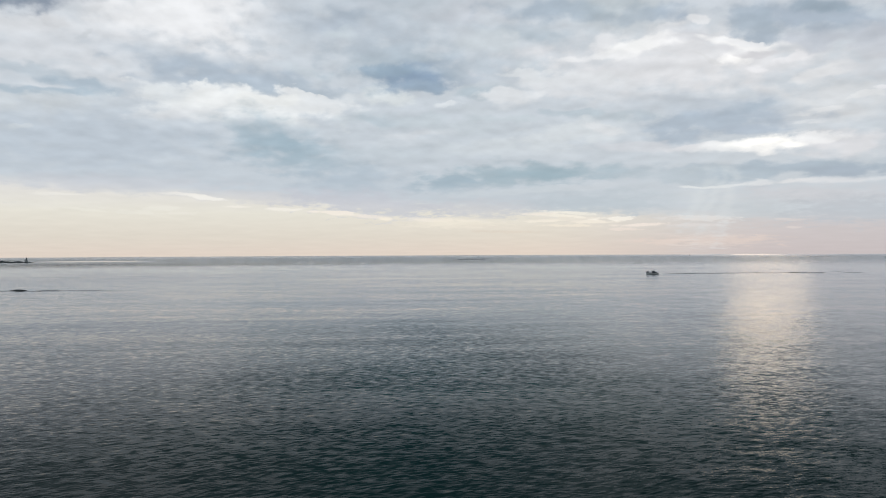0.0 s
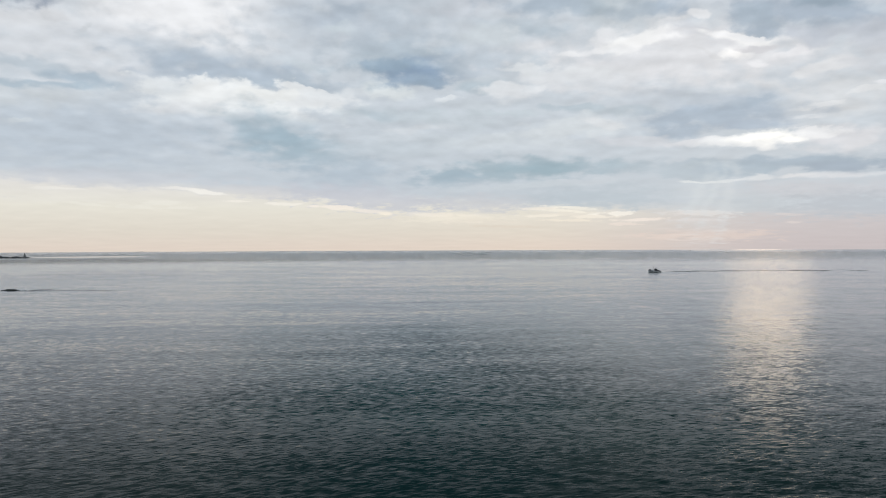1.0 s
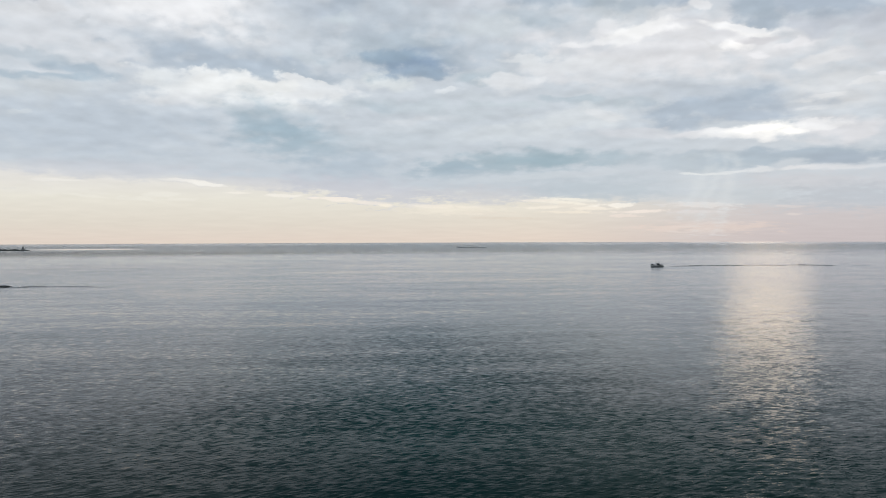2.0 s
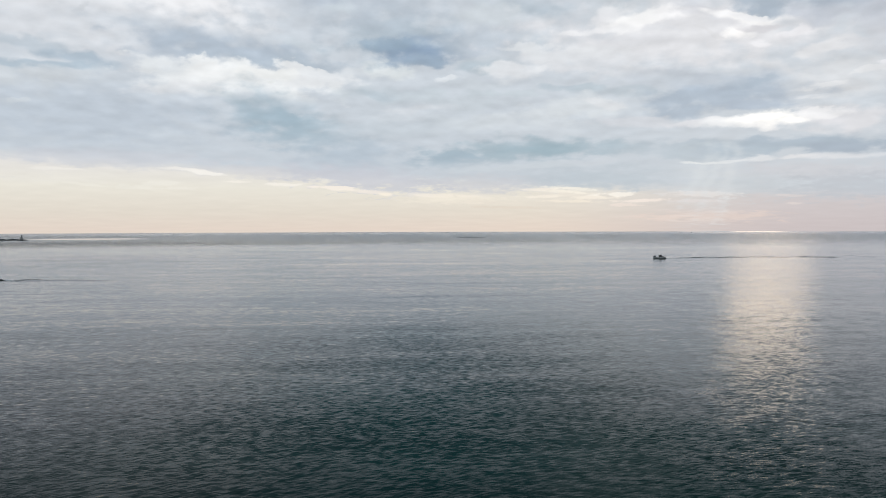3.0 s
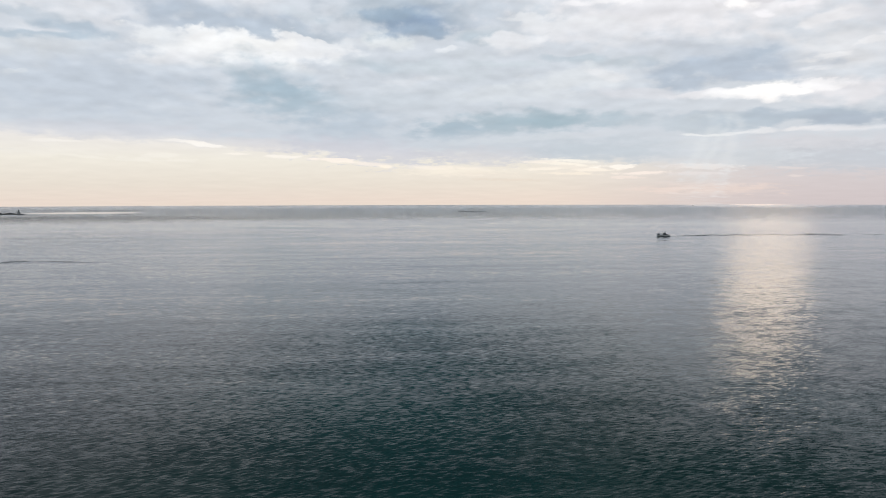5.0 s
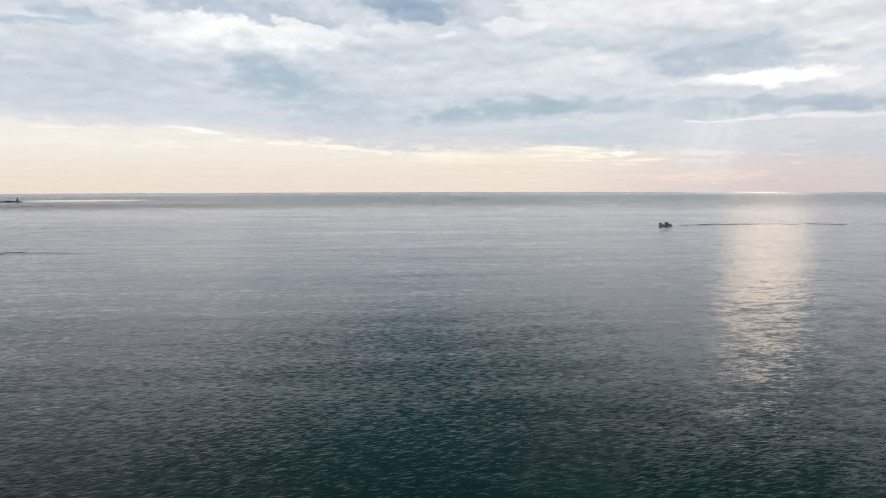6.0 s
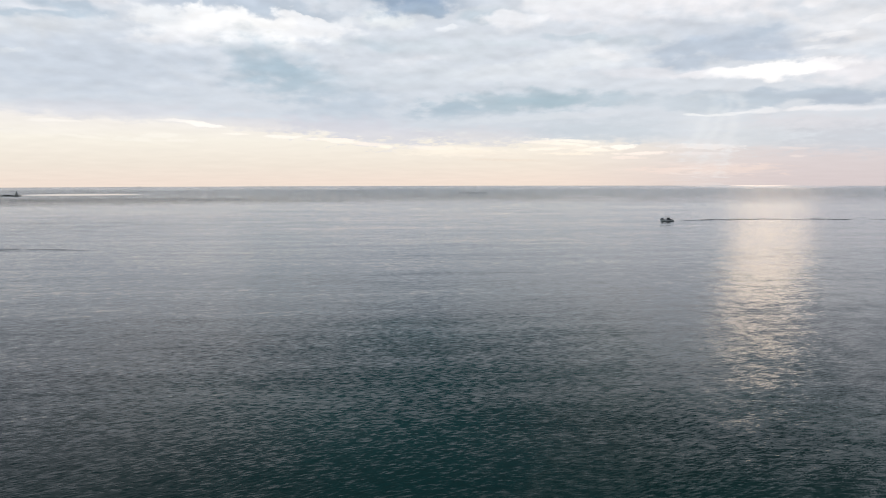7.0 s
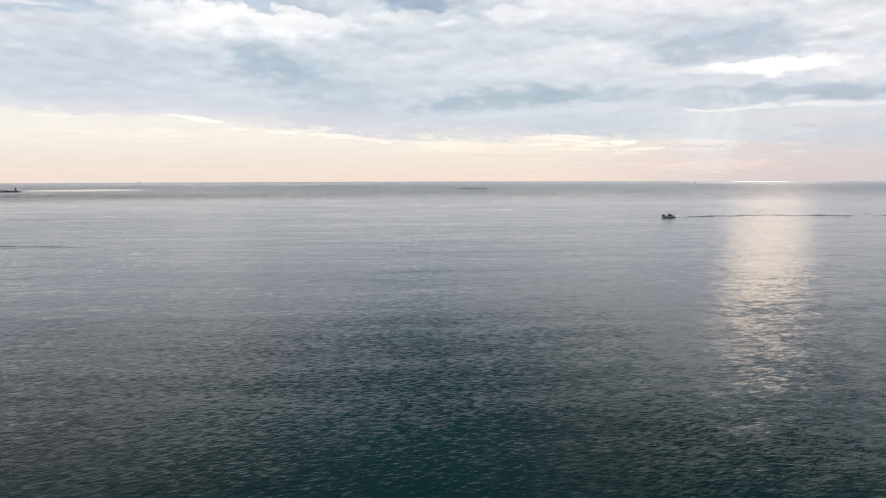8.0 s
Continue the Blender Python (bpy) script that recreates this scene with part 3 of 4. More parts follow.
    # the water's own colour under a gloss that grows towards grazing views
    tone = n.noise(n.vec("MULTIPLY", at, (0.012, 0.020, 0.0)), 1.0, 3.0, 0.5).outputs[0]
    body = n.add("ShaderNodeBsdfDiffuse")
    # teal painted into the body colour, standing in for the reflected dark blue sky
    clear = n.math("MULTIPLY", n.puff(at, 14.0, 170.0, 95.0, 160.0), n.fit(tone, 0.3, 0.6, 1.0, 0.45))
    n.plug(body.inputs["Color"], n.mix(clear, n.ramp(tone, (0.35, (0.009, 0.026, 0.022, 1)), (0.65, (0.009, 0.025, 0.026, 1))), (0.009, 0.062, 0.056, 1)))
    gloss = n.add("ShaderNodeBsdfAnisotropic")
    gloss.distribution = "GGX"
    gloss.inputs["Color"].default_value = GLOSS
    bend = n.add("ShaderNodeFresnel")
    bend.inputs["IOR"].default_value = 1.333
    gentle = n.add("ShaderNodeVectorMath", operation="SCALE")
    n.plug(gentle.inputs[0], slant)
    gentle.inputs["Scale"].default_value = 0.64
    n.plug(bend.inputs["Normal"], n.vec("NORMALIZE", n.vec("ADD", n.add("ShaderNodeNewGeometry").outputs["Normal"], gentle.outputs[0])))
    n.plug(gloss.inputs["Normal"], face)
    both = n.add("ShaderNodeMixShader")
    # the gloss also falls off faster close by, which darkens the near water
    n.plug(both.inputs[0], n.math("POWER", bend.outputs[0], n.math("ADD", n.fit(away, 70.0, 150.0, FALL + 0.42, FALL), n.fit(away, 110.0, 320.0, 0.16, 0.0))))
    n.plug(both.inputs[1], body.outputs[0])
    n.plug(both.inputs[2], gloss.outputs[0])
    # waves too small to be told apart one by one act as gloss
    far = n.math("ADD", n.fit(away, 90.0, 420.0, 0.03, 0.10), n.fit(away, 700.0, 2600.0, 0.0, 0.05))
    n.plug(gloss.inputs["Roughness"], n.math("MULTIPLY", far, n.fit(ruffle, 0.05, 1.3, 0.4, 1.25, False)))
    n.tree.nodes.remove(s)
    for out in n.tree.nodes:
        if out.bl_idname == "ShaderNodeOutputMaterial":
            n.plug(out.inputs[0], both.outputs[0])
    return m


FALL, GLOSS = 1.0, (0.975, 0.970, 0.985, 1)
WATER = sea_water()
ROCK = plain("wet_rock", (0.030, 0.028, 0.027), 0.55, 0, 0.9, 0.5, 0.12)
RUBBLE = plain("breakwater_stone", (0.060, 0.062, 0.066), 0.8, 0, 0.7, 0.4, 0.1)
MASONRY = plain("weathered_masonry", (0.30, 0.295, 0.285), 0.8, 0, 1.2, 0.3, 0.03)
DARK_METAL = plain("dark_painted_metal", (0.03, 0.032, 0.035), 0.45, 0.3, 4, 0.3, 0.004)
WHITE_PAINT = plain("worn_white_paint", (0.60, 0.60, 0.59), 0.4, 0, 2.2, 0.12, 0.004)
DARK_HULL = plain("dark_blue_black_paint", (0.022, 0.026, 0.034), 0.4, 0, 2.0, 0.35, 0.004)
DECK = plain("grey_deck_paint", (0.12, 0.12, 0.115), 0.7, 0, 3.0, 0.3, 0.004)
GALV = plain("galvanised_steel", (0.28, 0.29, 0.30), 0.4, 0.9, 6.0, 0.25, 0.002)
CRATE = plain("faded_plastic", (0.05, 0.10, 0.16), 0.5, 0, 5.0, 0.25, 0.002)
NET = plain("tangled_net", (0.03, 0.04, 0.035), 0.95, 0, 12.0, 0.5, 0.03)
RUBBER = plain("black_rubber", (0.02, 0.02, 0.02), 0.8, 0, 8.0, 0.3, 0.004)
FOAM = plain("sea_foam", (0.75, 0.77, 0.78), 0.9, 0, 3.0, 0.2, 0.05)
PANE, _, ps = material("dark_window_glass")
ps.inputs["Base Color"].default_value, ps.inputs["Roughness"].default_value = (0.02, 0.025, 0.03, 1), 0.05


# ---- building helpers ----
def finish(name, bm, mat, parent=None, label="", smooth=False):
    me = bpy.data.meshes.new(name)
    bm.normal_update()
    bm.to_mesh(me)
    bm.free()
    if smooth:
        me.polygons.foreach_set("use_smooth", [True] * len(me.polygons))
    me.materials.append(mat)
    ob = new(name, me)
    if parent:
        ob.parent = parent
    if label:
        ob["label"] = label
    return ob


def part(name, bm, mat, parent, label="", smooth=False):
    return finish(name, bm, mat, parent, label, smooth)


def box(bm, x, y, z, sx, sy, sz, bevel=0.0, turn=None):
    """A box with its middle at x, y, z."""
    m = Matrix.Translation((x, y, z)) @ (turn or Matrix.Identity(4)) @ Matrix.Diagonal((sx, sy, sz, 1))
    got = bmesh.ops.create_cube(bm, size=1.0, matrix=m)
    if bevel:
        edges = {e for v in got["verts"] for e in v.link_edges}
        bmesh.ops.bevel(bm, geom=list(edges), offset=bevel, segments=2, affect="EDGES")
    return bm


def rod(bm, p, q, r, r2=None, seg=8):
    """A round bar from p to q."""
    p, q = Vector(p), Vector(q)
    d = q - p
    m = Matrix.Translation((p + q) / 2) @ d.to_track_quat("Z", "Y").to_matrix().to_4x4()
    bmesh.ops.create_cone(bm, cap_ends=True, segments=seg, radius1=r, radius2=r if r2 is None else r2, depth=d.length, matrix=m)
    return bm


def turned(bm, profile, seg=20):
    """A turned solid from (radius, height) pairs."""
    rings = [[bm.verts.new((r * math.cos(2 * math.pi * i / seg), r * math.sin(2 * math.pi * i / seg), z)) for i in range(seg)] for r, z in profile]
    for lo, hi in zip(rings, rings[1:]):
        for i in range(seg):
            bm.faces.new((lo[i], lo[(i + 1) % seg], hi[(i + 1) % seg], hi[i]))
    bm.faces.new(rings[-1])
    bm.faces.new(rings[0][::-1])
    return bm


def boulder(bm, x, y, z, sx, sy, sz, seed, sub=2, rough=0.35):
    """An uneven rock."""
    got = bmesh.ops.create_icosphere(bm, subdivisions=sub, radius=1.0)
    off = Vector((seed * 7.3, seed * 3.1, seed * 1.7))
    for v in got["verts"]:
        p = v.co.copy()
        k = 1 + rough * noise.fractal(p * 1.3 + off, 0.9, 2.0, 4) + 0.15 * noise.noise(p * 4 + off)
        v.co = Vector((x + p.x * k * sx, y + p.y * k * sy, z + p.z * k * sz))
    return bm


# ---- the sea: one sheet to the horizon, finer ahead of the shore ----
def build_sea():
    rng = np.random.default_rng(4)
    radii = [0.0, 8.0, 16.0, 24.0, 32.0, 40.0, 46.0, 50.0]
    r = 52.0
    while r < 4985.0:
        radii.append(r)
        r += max(0.25, (r - 45.0) ** 2 / 52000.0, r / 400.0 if r < 60 else 0.0)
    radii.append(4990.0)
    radii = np.array(radii[1:])
    front = np.linspace(-42.0, 42.0, 460)
    rear = np.linspace(42.0, 318.0, 66)[1:-1]
    ang = np.radians(np.concatenate([front, rear]))
    R, A = np.meshgrid(radii, ang, indexing="ij")
    X, Y = R * np.sin(A), R * np.cos(A)
    gap_r = np.gradient(radii)
    gap_a = np.where(np.arange(len(ang)) < 460, np.radians(84.0 / 460), np.radians(4.3))
    gap = np.maximum(gap_r[:, None], R * gap_a[None, :])
    Z = np.zeros_like(X)
    for i in range(56):
        length = 0.75 * (3.2 / 0.75) ** ((i / 55.0) ** 1.3)
        turn = rng.normal(0.10, 0.55)
        k = 2 * math.pi / length
        phase = rng.uniform(0, 2 * math.pi)
        keep = np.clip((length / gap - 3.0) / 7.0, 0, 1)
        wave = np.sin(k * (X * math.sin(turn) + Y * math.cos(turn)) + phase + 0.9 * np.sin(X * 0.043 + i) + 0.9 * np.sin(Y * 0.051 + 2 * i))
        Z += keep * (SLOPE / k) * wave
    n_r, n_a = X.shape
    verts = np.stack([X, Y, Z], axis=-1).reshape(-1, 3)
    idx = np.arange(n_r * n_a).reshape(n_r, n_a)
    a = idx[:-1]
    b = idx[1:]
    quads = np.stack([a, np.roll(a, -1, 1), np.roll(b, -1, 1), b], axis=-1).reshape(-1, 4)
    me = bpy.data.meshes.new("sea")
    nv, nq = len(verts), len(quads)
    me.vertices.add(nv + 1)
    me.vertices.foreach_set("co", np.concatenate([verts.ravel(), [0.0, 0.0, 0.0]]))
    ring = idx[0]
    tris = np.stack([np.full(n_a, nv), np.roll(ring, -1), ring], axis=-1)
    loops = np.concatenate([quads.ravel(), tris.ravel()])
    me.loops.add(len(loops))
    me.loops.foreach_set("vertex_index", loops)
    me.polygons.add(nq + n_a)
    me.polygons.foreach_set("loop_start", np.concatenate([np.arange(nq) * 4, nq * 4 + np.arange(n_a) * 3]))
    me.polygons.foreach_set("use_smooth", np.ones(nq + n_a, dtype=bool))
    me.update(calc_edges=True)
    me.validate()
    me.materials.append(WATER)
    return tagged(new("sea", me), "calm grey-green sea with small wind ripples", "water", kind="structure")


SLOPE = 0.0045
build_sea()


# ---- the islet with its lighthouse ----
def rocky_islet(x, y, length, depth, top, seed, label):
    """A low uneven back of rock, with boulders along it, that rises out of the sea."""
    base = new("rocky_islet")
    base.location = (x, y, 0)
    rnd = random.Random(seed)
    bm = bmesh.new()
    nx, ny = 90, 18
    grid = []
    for i in range(nx + 1):
        u = i / nx
        row = []
        for j in range(ny + 1):
            v = j / ny * 2 - 1
            edge = min(1.0, u / 0.10, (1 - u) / 0.16)
            ridge = 0.55 + 0.9 * noise.fractal(Vector((u * 11 + seed, v * 0.8, 0)), 0.8, 2.0, 4)
            h = max(0.15, ridge) * top * max(0, edge) ** 0.6 * (1 - v * v) ** 0.7
            row.append(bm.verts.new(((u - 0.5) * length, v * depth / 2, h - 0.6)))
        grid.append(row)
    for i in range(nx):
        for j in range(ny):
            bm.faces.new((grid[i][j], grid[i + 1][j], grid[i + 1][j + 1], grid[i][j + 1]))
    part("bedrock", bm, ROCK, base)
    for i in range(46):
        u = rnd.uniform(-0.46, 0.47)
        s = rnd.uniform(0.8, 2.3)
        bm = boulder(bmesh.new(), u * length, rnd.uniform(-0.42, 0.3) * depth, rnd.uniform(0.0, 0.45) * top * (1 - abs(u) * 1.6), s * 1.5, s, s * 0.75, rnd.uniform(0, 50))
        part("boulder", bm, ROCK, base)
    return tagged(base, label, "islet")


def lighthouse(x, y, z, tall):
    """A stout tapered masonry tower on a stepped base, with gallery and lantern."""
    base = new("lighthouse")
    base.location = (x, y, z)
    k = tall / 12.0
    part("plinth", box(bmesh.new(), 0, 0, 0.9 * k, 8.6 * k, 8.6 * k, 1.8 * k, 0.12), MASONRY, base, "broad weathered stone plinth")
    tower = part("tower", turned(bmesh.new(), [(3.7 * k, 1.8 * k), (3.1 * k, 3.2 * k), (2.15 * k, 6.2 * k), (1.65 * k, 8.2 * k), (1.85 * k, 8.5 * k), (1.85 * k, 8.7 * k)]), MASONRY, base)
    part("door", box(bmesh.new(), 0, -3.28 * k, 2.75 * k, 0.95 * k, 0.25, 1.9 * k, 0.03), DARK_METAL, tower)
    for zz, yy in ((4.6, -2.65), (6.7, -2.03)):
        part("window", box(bmesh.new(), 0, yy * k, zz * k, 0.5 * k, 0.18, 0.8 * k, 0.03), PANE, tower)
    gallery = part("gallery", turned(bmesh.new(), [(1.95 * k, 8.7 * k), (2.1 * k, 8.8 * k), (2.1 * k, 8.95 * k), (1.9 * k, 8.95 * k)]), DARK_METAL, base)
    for i in range(12):
        a = i * math.pi / 6
        part("railing_post", rod(bmesh.new(), (2.0 * k * math.cos(a), 2.0 * k * math.sin(a), 8.9 * k), (2.0 * k * math.cos(a), 2.0 * k * math.sin(a), 9.8 * k), 0.035), DARK_METAL, gallery)
    bm = bmesh.new()
    for i in range(24):
        a, b = i * math.pi / 12, (i + 1) * math.pi / 12
        rod(bm, (2.0 * k * math.cos(a), 2.0 * k * math.sin(a), 9.8 * k), (2.0 * k * math.cos(b), 2.0 * k * math.sin(b), 9.8 * k), 0.035, seg=6)
    part("handrail", bm, DARK_METAL, gallery)
    lantern = part("lantern", turned(bmesh.new(), [(1.05 * k, 8.9 * k), (1.05 * k, 9.3 * k), (1.0 * k, 9.3 * k), (1.0 * k, 10.7 * k), (1.05 * k, 10.7 * k)], 12), PANE, base, "dark glazed lantern room")
    for i in range(6):
        a = i * math.pi / 3
        part("glazing_bar", rod(bmesh.new(), (1.03 * k * math.cos(a), 1.03 * k * math.sin(a), 9.3 * k), (1.03 * k * math.cos(a), 1.03 * k * math.sin(a), 10.7 * k), 0.05), DARK_METAL, lantern)
    roof = part("roof", turned(bmesh.new(), [(1.25 * k, 10.65 * k), (1.2 * k, 10.8 * k), (0.7 * k, 11.35 * k), (0.18 * k, 11.7 * k), (0.16 * k, 11.95 * k)]), DARK_METAL, base)
    part("lightning_rod", rod(bmesh.new(), (0, 0, 11.9 * k), (0, 0, 13.2 * k), 0.05), DARK_METAL, roof)
    return tagged(base, "weathered grey stone lighthouse with a dark lantern on the islet's tip", "lighthouse")


rocky_islet(-1079.0, 1787.0, 152.0, 30.0, 5.0, 3.0, "long low islet of dark wet rock with boulders")
lighthouse(-1018.0, 1785.0, 1.0, 11.6)


# ---- the awash rock ----
def awash_rock(x, y):
    base = new("awash_rock")
    base.location = (x, y, 0)
    part("rock", boulder(bmesh.new(), 0, 0, 0.0, 4.2, 2.4, 0.85, 5.0, 4, 0.28), ROCK, base, "dark wet rounded back", True)
    part("rock", boulder(bmesh.new(), -3.7, 0.8, -0.15, 2.0, 1.6, 0.6, 9.0, 3, 0.3), ROCK, base, "", True)
    part("rock", boulder(bmesh.new(), 4.3, -0.4, -0.15, 1.3, 1.0, 0.6, 13.0, 3, 0.3), ROCK, base, "", True)
    return tagged(base, "low dark wet rock barely above the water, with a little foam", "rock")


awash_rock(-241.6, 415.5)


# ---- the far breakwater ----
def breakwater(x, y, length, tall, seed, label):
    """A mound of dumped stone, each stone a piece."""
    base = new("detached_breakwater")
    base.location = (x, y, 0)
    rnd = random.Random(seed)
    bm = bmesh.new()
    n = int(length / 1.5)
    prof = ((-4.5, -0.8), (-2.4, 0.55), (-1.2, 0.95), (1.2, 0.95), (2.4, 0.55), (4.5, -0.8))
    rows = []
    for i in range(n + 1):
        u = (i / n - 0.5) * length
        e = min(1.0, i / 2.0, (n - i) / 2.0)
        rows.append([bm.verts.new((u, py * (0.5 + 0.5 * e), (pz * tall + rnd.uniform(-0.15, 0.15)) * (0.3 + 0.7 * e) - 0.1)) for py, pz in prof])
    for a, b in zip(rows, rows[1:]):
        for j in range(len(prof) - 1):
            bm.faces.new((a[j], b[j], b[j + 1], a[j + 1]))
    part("core", bm, RUBBLE, base)
    for i in range(int(length * 1.1)):
        s = rnd.uniform(0.45, 0.9)
        v = rnd.uniform(-1, 1)
        part("stone", boulder(bmesh.new(), rnd.uniform(-0.49, 0.49) * length, v * 3.2, tall * 0.92 * (1 - abs(v) ** 1.6) - 0.1, s * 1.2, s, s * 0.7, rnd.uniform(0, 90), 1, 0.25), RUBBLE, base)
    return tagged(base, label, "breakwater", "breakwaters far out")


breakwater(57.0, 2109.0, 32.0, 1.15, 1, "long low breakwater of dark grey rubble stone")
breakwater(84.5, 2109.0, 20.5, 1.15, 2, "low breakwater of dark grey rubble stone")
breakwater(110.0, 2109.0, 25.0, 1.15, 3, "low breakwater of dark grey rubble stone")


# ---- the fishing boat ----
def hull_mesh(length, beam, z0, z1, sheer, grow=0.0, deck=False):
    """A lofted hull skin between two heights; the bow points to -x."""
    bm = bmesh.new()
    n, m = 28, 8
    sides = []
    for i in range(n + 1):
        u = i / n
        half = beam / 2 * min(1.0, (1 - (1 - min(1, u / 0.42)) ** 2.3)) * (1 - 0.12 * max(0, u - 0.7) / 0.3)
        rise = sheer * max(0, (0.45 - u) / 0.45) ** 2 + 0.12 * max(0, (u - 0.75) / 0.25) ** 2
        ring = []
        for j in range(m + 1):
            w = j / m
            z = z0 + (z1 + rise - z0) * w
            flare = 0.72 + 0.28 * min(1, max(0, (z + 0.5) / 1.5)) ** 0.6
            rake = (1 - u) ** 3 * 0.9 * (1 - min(1, max(0, (z + 0.5) / 2.2)))
            ring.append((-length / 2 + u * length + rake, (half * flare + grow), z))
        sides.append(ring)
    left = [[bm.verts.new((x, -y, z)) for x, y, z in ring] for ring in sides]
    right = [[bm.verts.new((x, y, z)) for x, y, z in ring] for ring in sides]
    for i in range(n):
        for j in range(m):
            bm.faces.new((left[i][j], left[i + 1][j], left[i + 1][j + 1], left[i][j + 1]))
            bm.faces.new((right[i][j + 1], right[i + 1][j + 1], right[i + 1][j], right[i][j]))
        if deck:
            bm.faces.new((left[i][m], left[i + 1][m], right[i + 1][m], right[i][m]))
    for j in range(m):
        bm.faces.new((left[n][j], right[n][j], right[n][j + 1], left[n][j + 1]))
    return bm


def fishing_boat(x, y, turn):
    base = new("fishing_boat")
    base.matrix_basis = pose(x, y, 0, 0, 0, turn)
    L, B = 11.6, 3.3
    part("hull", hull_mesh(L, B, -0.5, 1.02, 0.62, 0.0, True), WHITE_PAINT, base, "white lower hull", True)
    bulwark = part("bulwark", hull_mesh(L + 0.1, B, 1.00, 1.24, 0.64, 0.05), WHITE_PAINT, base, "white bulwark", True)
    part("boot_topping", hull_mesh(L + 0.06, B, -0.5, 0.42, 0.0, 0.03), DARK_HULL, base, "black band along the waterline", True)
    part("deck", hull_mesh(L - 0.3, B - 0.3, 0.92, 1.06, 0.55, -0.05, True), DECK, base)
    # wheelhouse just aft of the middle
    house = part("wheelhouse", box(bmesh.new(), 1.1, 0, 1.95, 2.3, 2.0, 1.95, 0.08), DARK_HULL, base, "dark wheelhouse")
    part("roof", box(bmesh.new(), 1.05, 0, 3.0, 2.6, 2.25, 0.14, 0.05), DARK_METAL, house)
    for yy in (-1.0, 1.0):
        for xx in (0.4, 1.1, 1.8):
            part("window", box(bmesh.new(), xx, yy, 2.4, 0.6, 0.05, 0.55, 0.02), PANE, house)
    for yy in (-0.62, 0, 0.62):
        part("window", box(bmesh.new(), -0.06, yy, 2.4, 0.05, 0.5, 0.55, 0.02), PANE, house)
    # low shelter over the after deck
    shelter = part("shelter", box(bmesh.new(), 3.3, 0, 2.0, 1.9, 2.1, 0.12, 0.04), DARK_METAL, base, "dark roof over the after deck")
    part("screen", box(bmesh.new(), 3.3, 0.95, 1.5, 1.8, 0.08, 1.0, 0.03), DARK_HULL, shelter)
    for yy in (-0.95, 0.95):
        part("shelter_post", rod(bmesh.new(), (4.15, yy, 0.95), (4.15, yy, 2.0), 0.04), DARK_METAL, shelter)
    part("door", box(bmesh.new(), 2.26, 0.3, 1.85, 0.05, 0.7, 1.6, 0.02), WHITE_PAINT, house)
    part("exhaust_pipe", rod(bmesh.new(), (1.9, -0.6, 3.0), (1.9, -0.6, 4.6), 0.11), DARK_METAL, house)
    radar = part("radar", turned(bmesh.new(), [(0.34, 3.35), (0.38, 3.5), (0.25, 3.65)], 14), WHITE_PAINT, house)
    radar.location = (1.0, 0, 0)
    part("bracket", rod(bmesh.new(), (0, 0, 3.0), (0, 0, 3.4), 0.08), GALV, radar)
    part("aerial", rod(bmesh.new(), (1.8, 0.7, 3.0), (1.9, 0.7, 5.0), 0.03, seg=6), DARK_METAL, house)
    # mast amidships
    mast = part("mast", rod(bmesh.new(), (-0.9, 0, 0.9), (-0.9, 0, 5.1), 0.11, 0.06, 10), DARK_METAL, base)
    part("boom", rod(bmesh.new(), (-0.9, 0, 2.0), (-3.3, 0.4, 3.3), 0.06, 0.05), DARK_METAL, mast)
    part("crosstree", rod(bmesh.new(), (-0.9, -0.6, 4.2), (-0.9, 0.6, 4.2), 0.04), DARK_METAL, mast)
    part("masthead_lamp", turned(bmesh.new(), [(0.09, 0), (0.11, 0.12), (0.07, 0.22)], 10), GALV, mast).location = (-0.9, 0, 5.1)
    for yy in (-1.35, 1.35):
        part("stay", rod(bmesh.new(), (-0.9, 0, 4.9), (0.5, yy, 1.25), 0.018, seg=5), GALV, mast)
    part("stay", rod(bmesh.new(), (-0.9, 0, 4.9), (-5.3, 0, 2.1), 0.018, seg=5), GALV, mast)
    # bow: cuddy, windlass, rail
    cuddy = part("cuddy", box(bmesh.new(), -4.0, 0, 1.95, 2.1, 1.35, 1.5, 0.2), DARK_HULL, base, "dark low cuddy at the bow")
    part("hatch", box(bmesh.new(), -4.1, 0, 2.73, 0.6, 0.6, 0.08, 0.02), GALV, cuddy)
    drum = part("windlass", rod(bmesh.new(), (-2.75, -0.5, 1.4), (-2.75, 0.5, 1.4), 0.26, seg=14), GALV, base)
    for yy in (-0.55, 0.55):
        part("cheek_plate", box(bmesh.new(), -2.75, yy, 1.28, 0.6, 0.08, 0.7, 0.02), DARK_METAL, drum)
    rail = part("bow_rail", rod(bmesh.new(), (-5.6, 0, 2.55), (-3.3, 1.35, 2.15), 0.03, seg=6), GALV, base)
    part("rail_bar", rod(bmesh.new(), (-5.6, 0, 2.55), (-3.3, -1.35, 2.15), 0.03, seg=6), GALV, rail)
    for xx, yy, zz in ((-5.6, 0, 1.85), (-4.6, 0.6, 1.6), (-4.6, -0.6, 1.6), (-3.3, 1.35, 1.3), (-3.3, -1.35, 1.3)):
        part("stanchion", rod(bmesh.new(), (xx, yy, zz), (xx, yy, zz + 0.75), 0.025, seg=6), GALV, rail)
    # stern gantry, net heap, fenders
    gantry = part("stern_gantry", rod(bmesh.new(), (4.7, -1.25, 3.0), (4.7, 1.25, 3.0), 0.06), DARK_METAL, base)
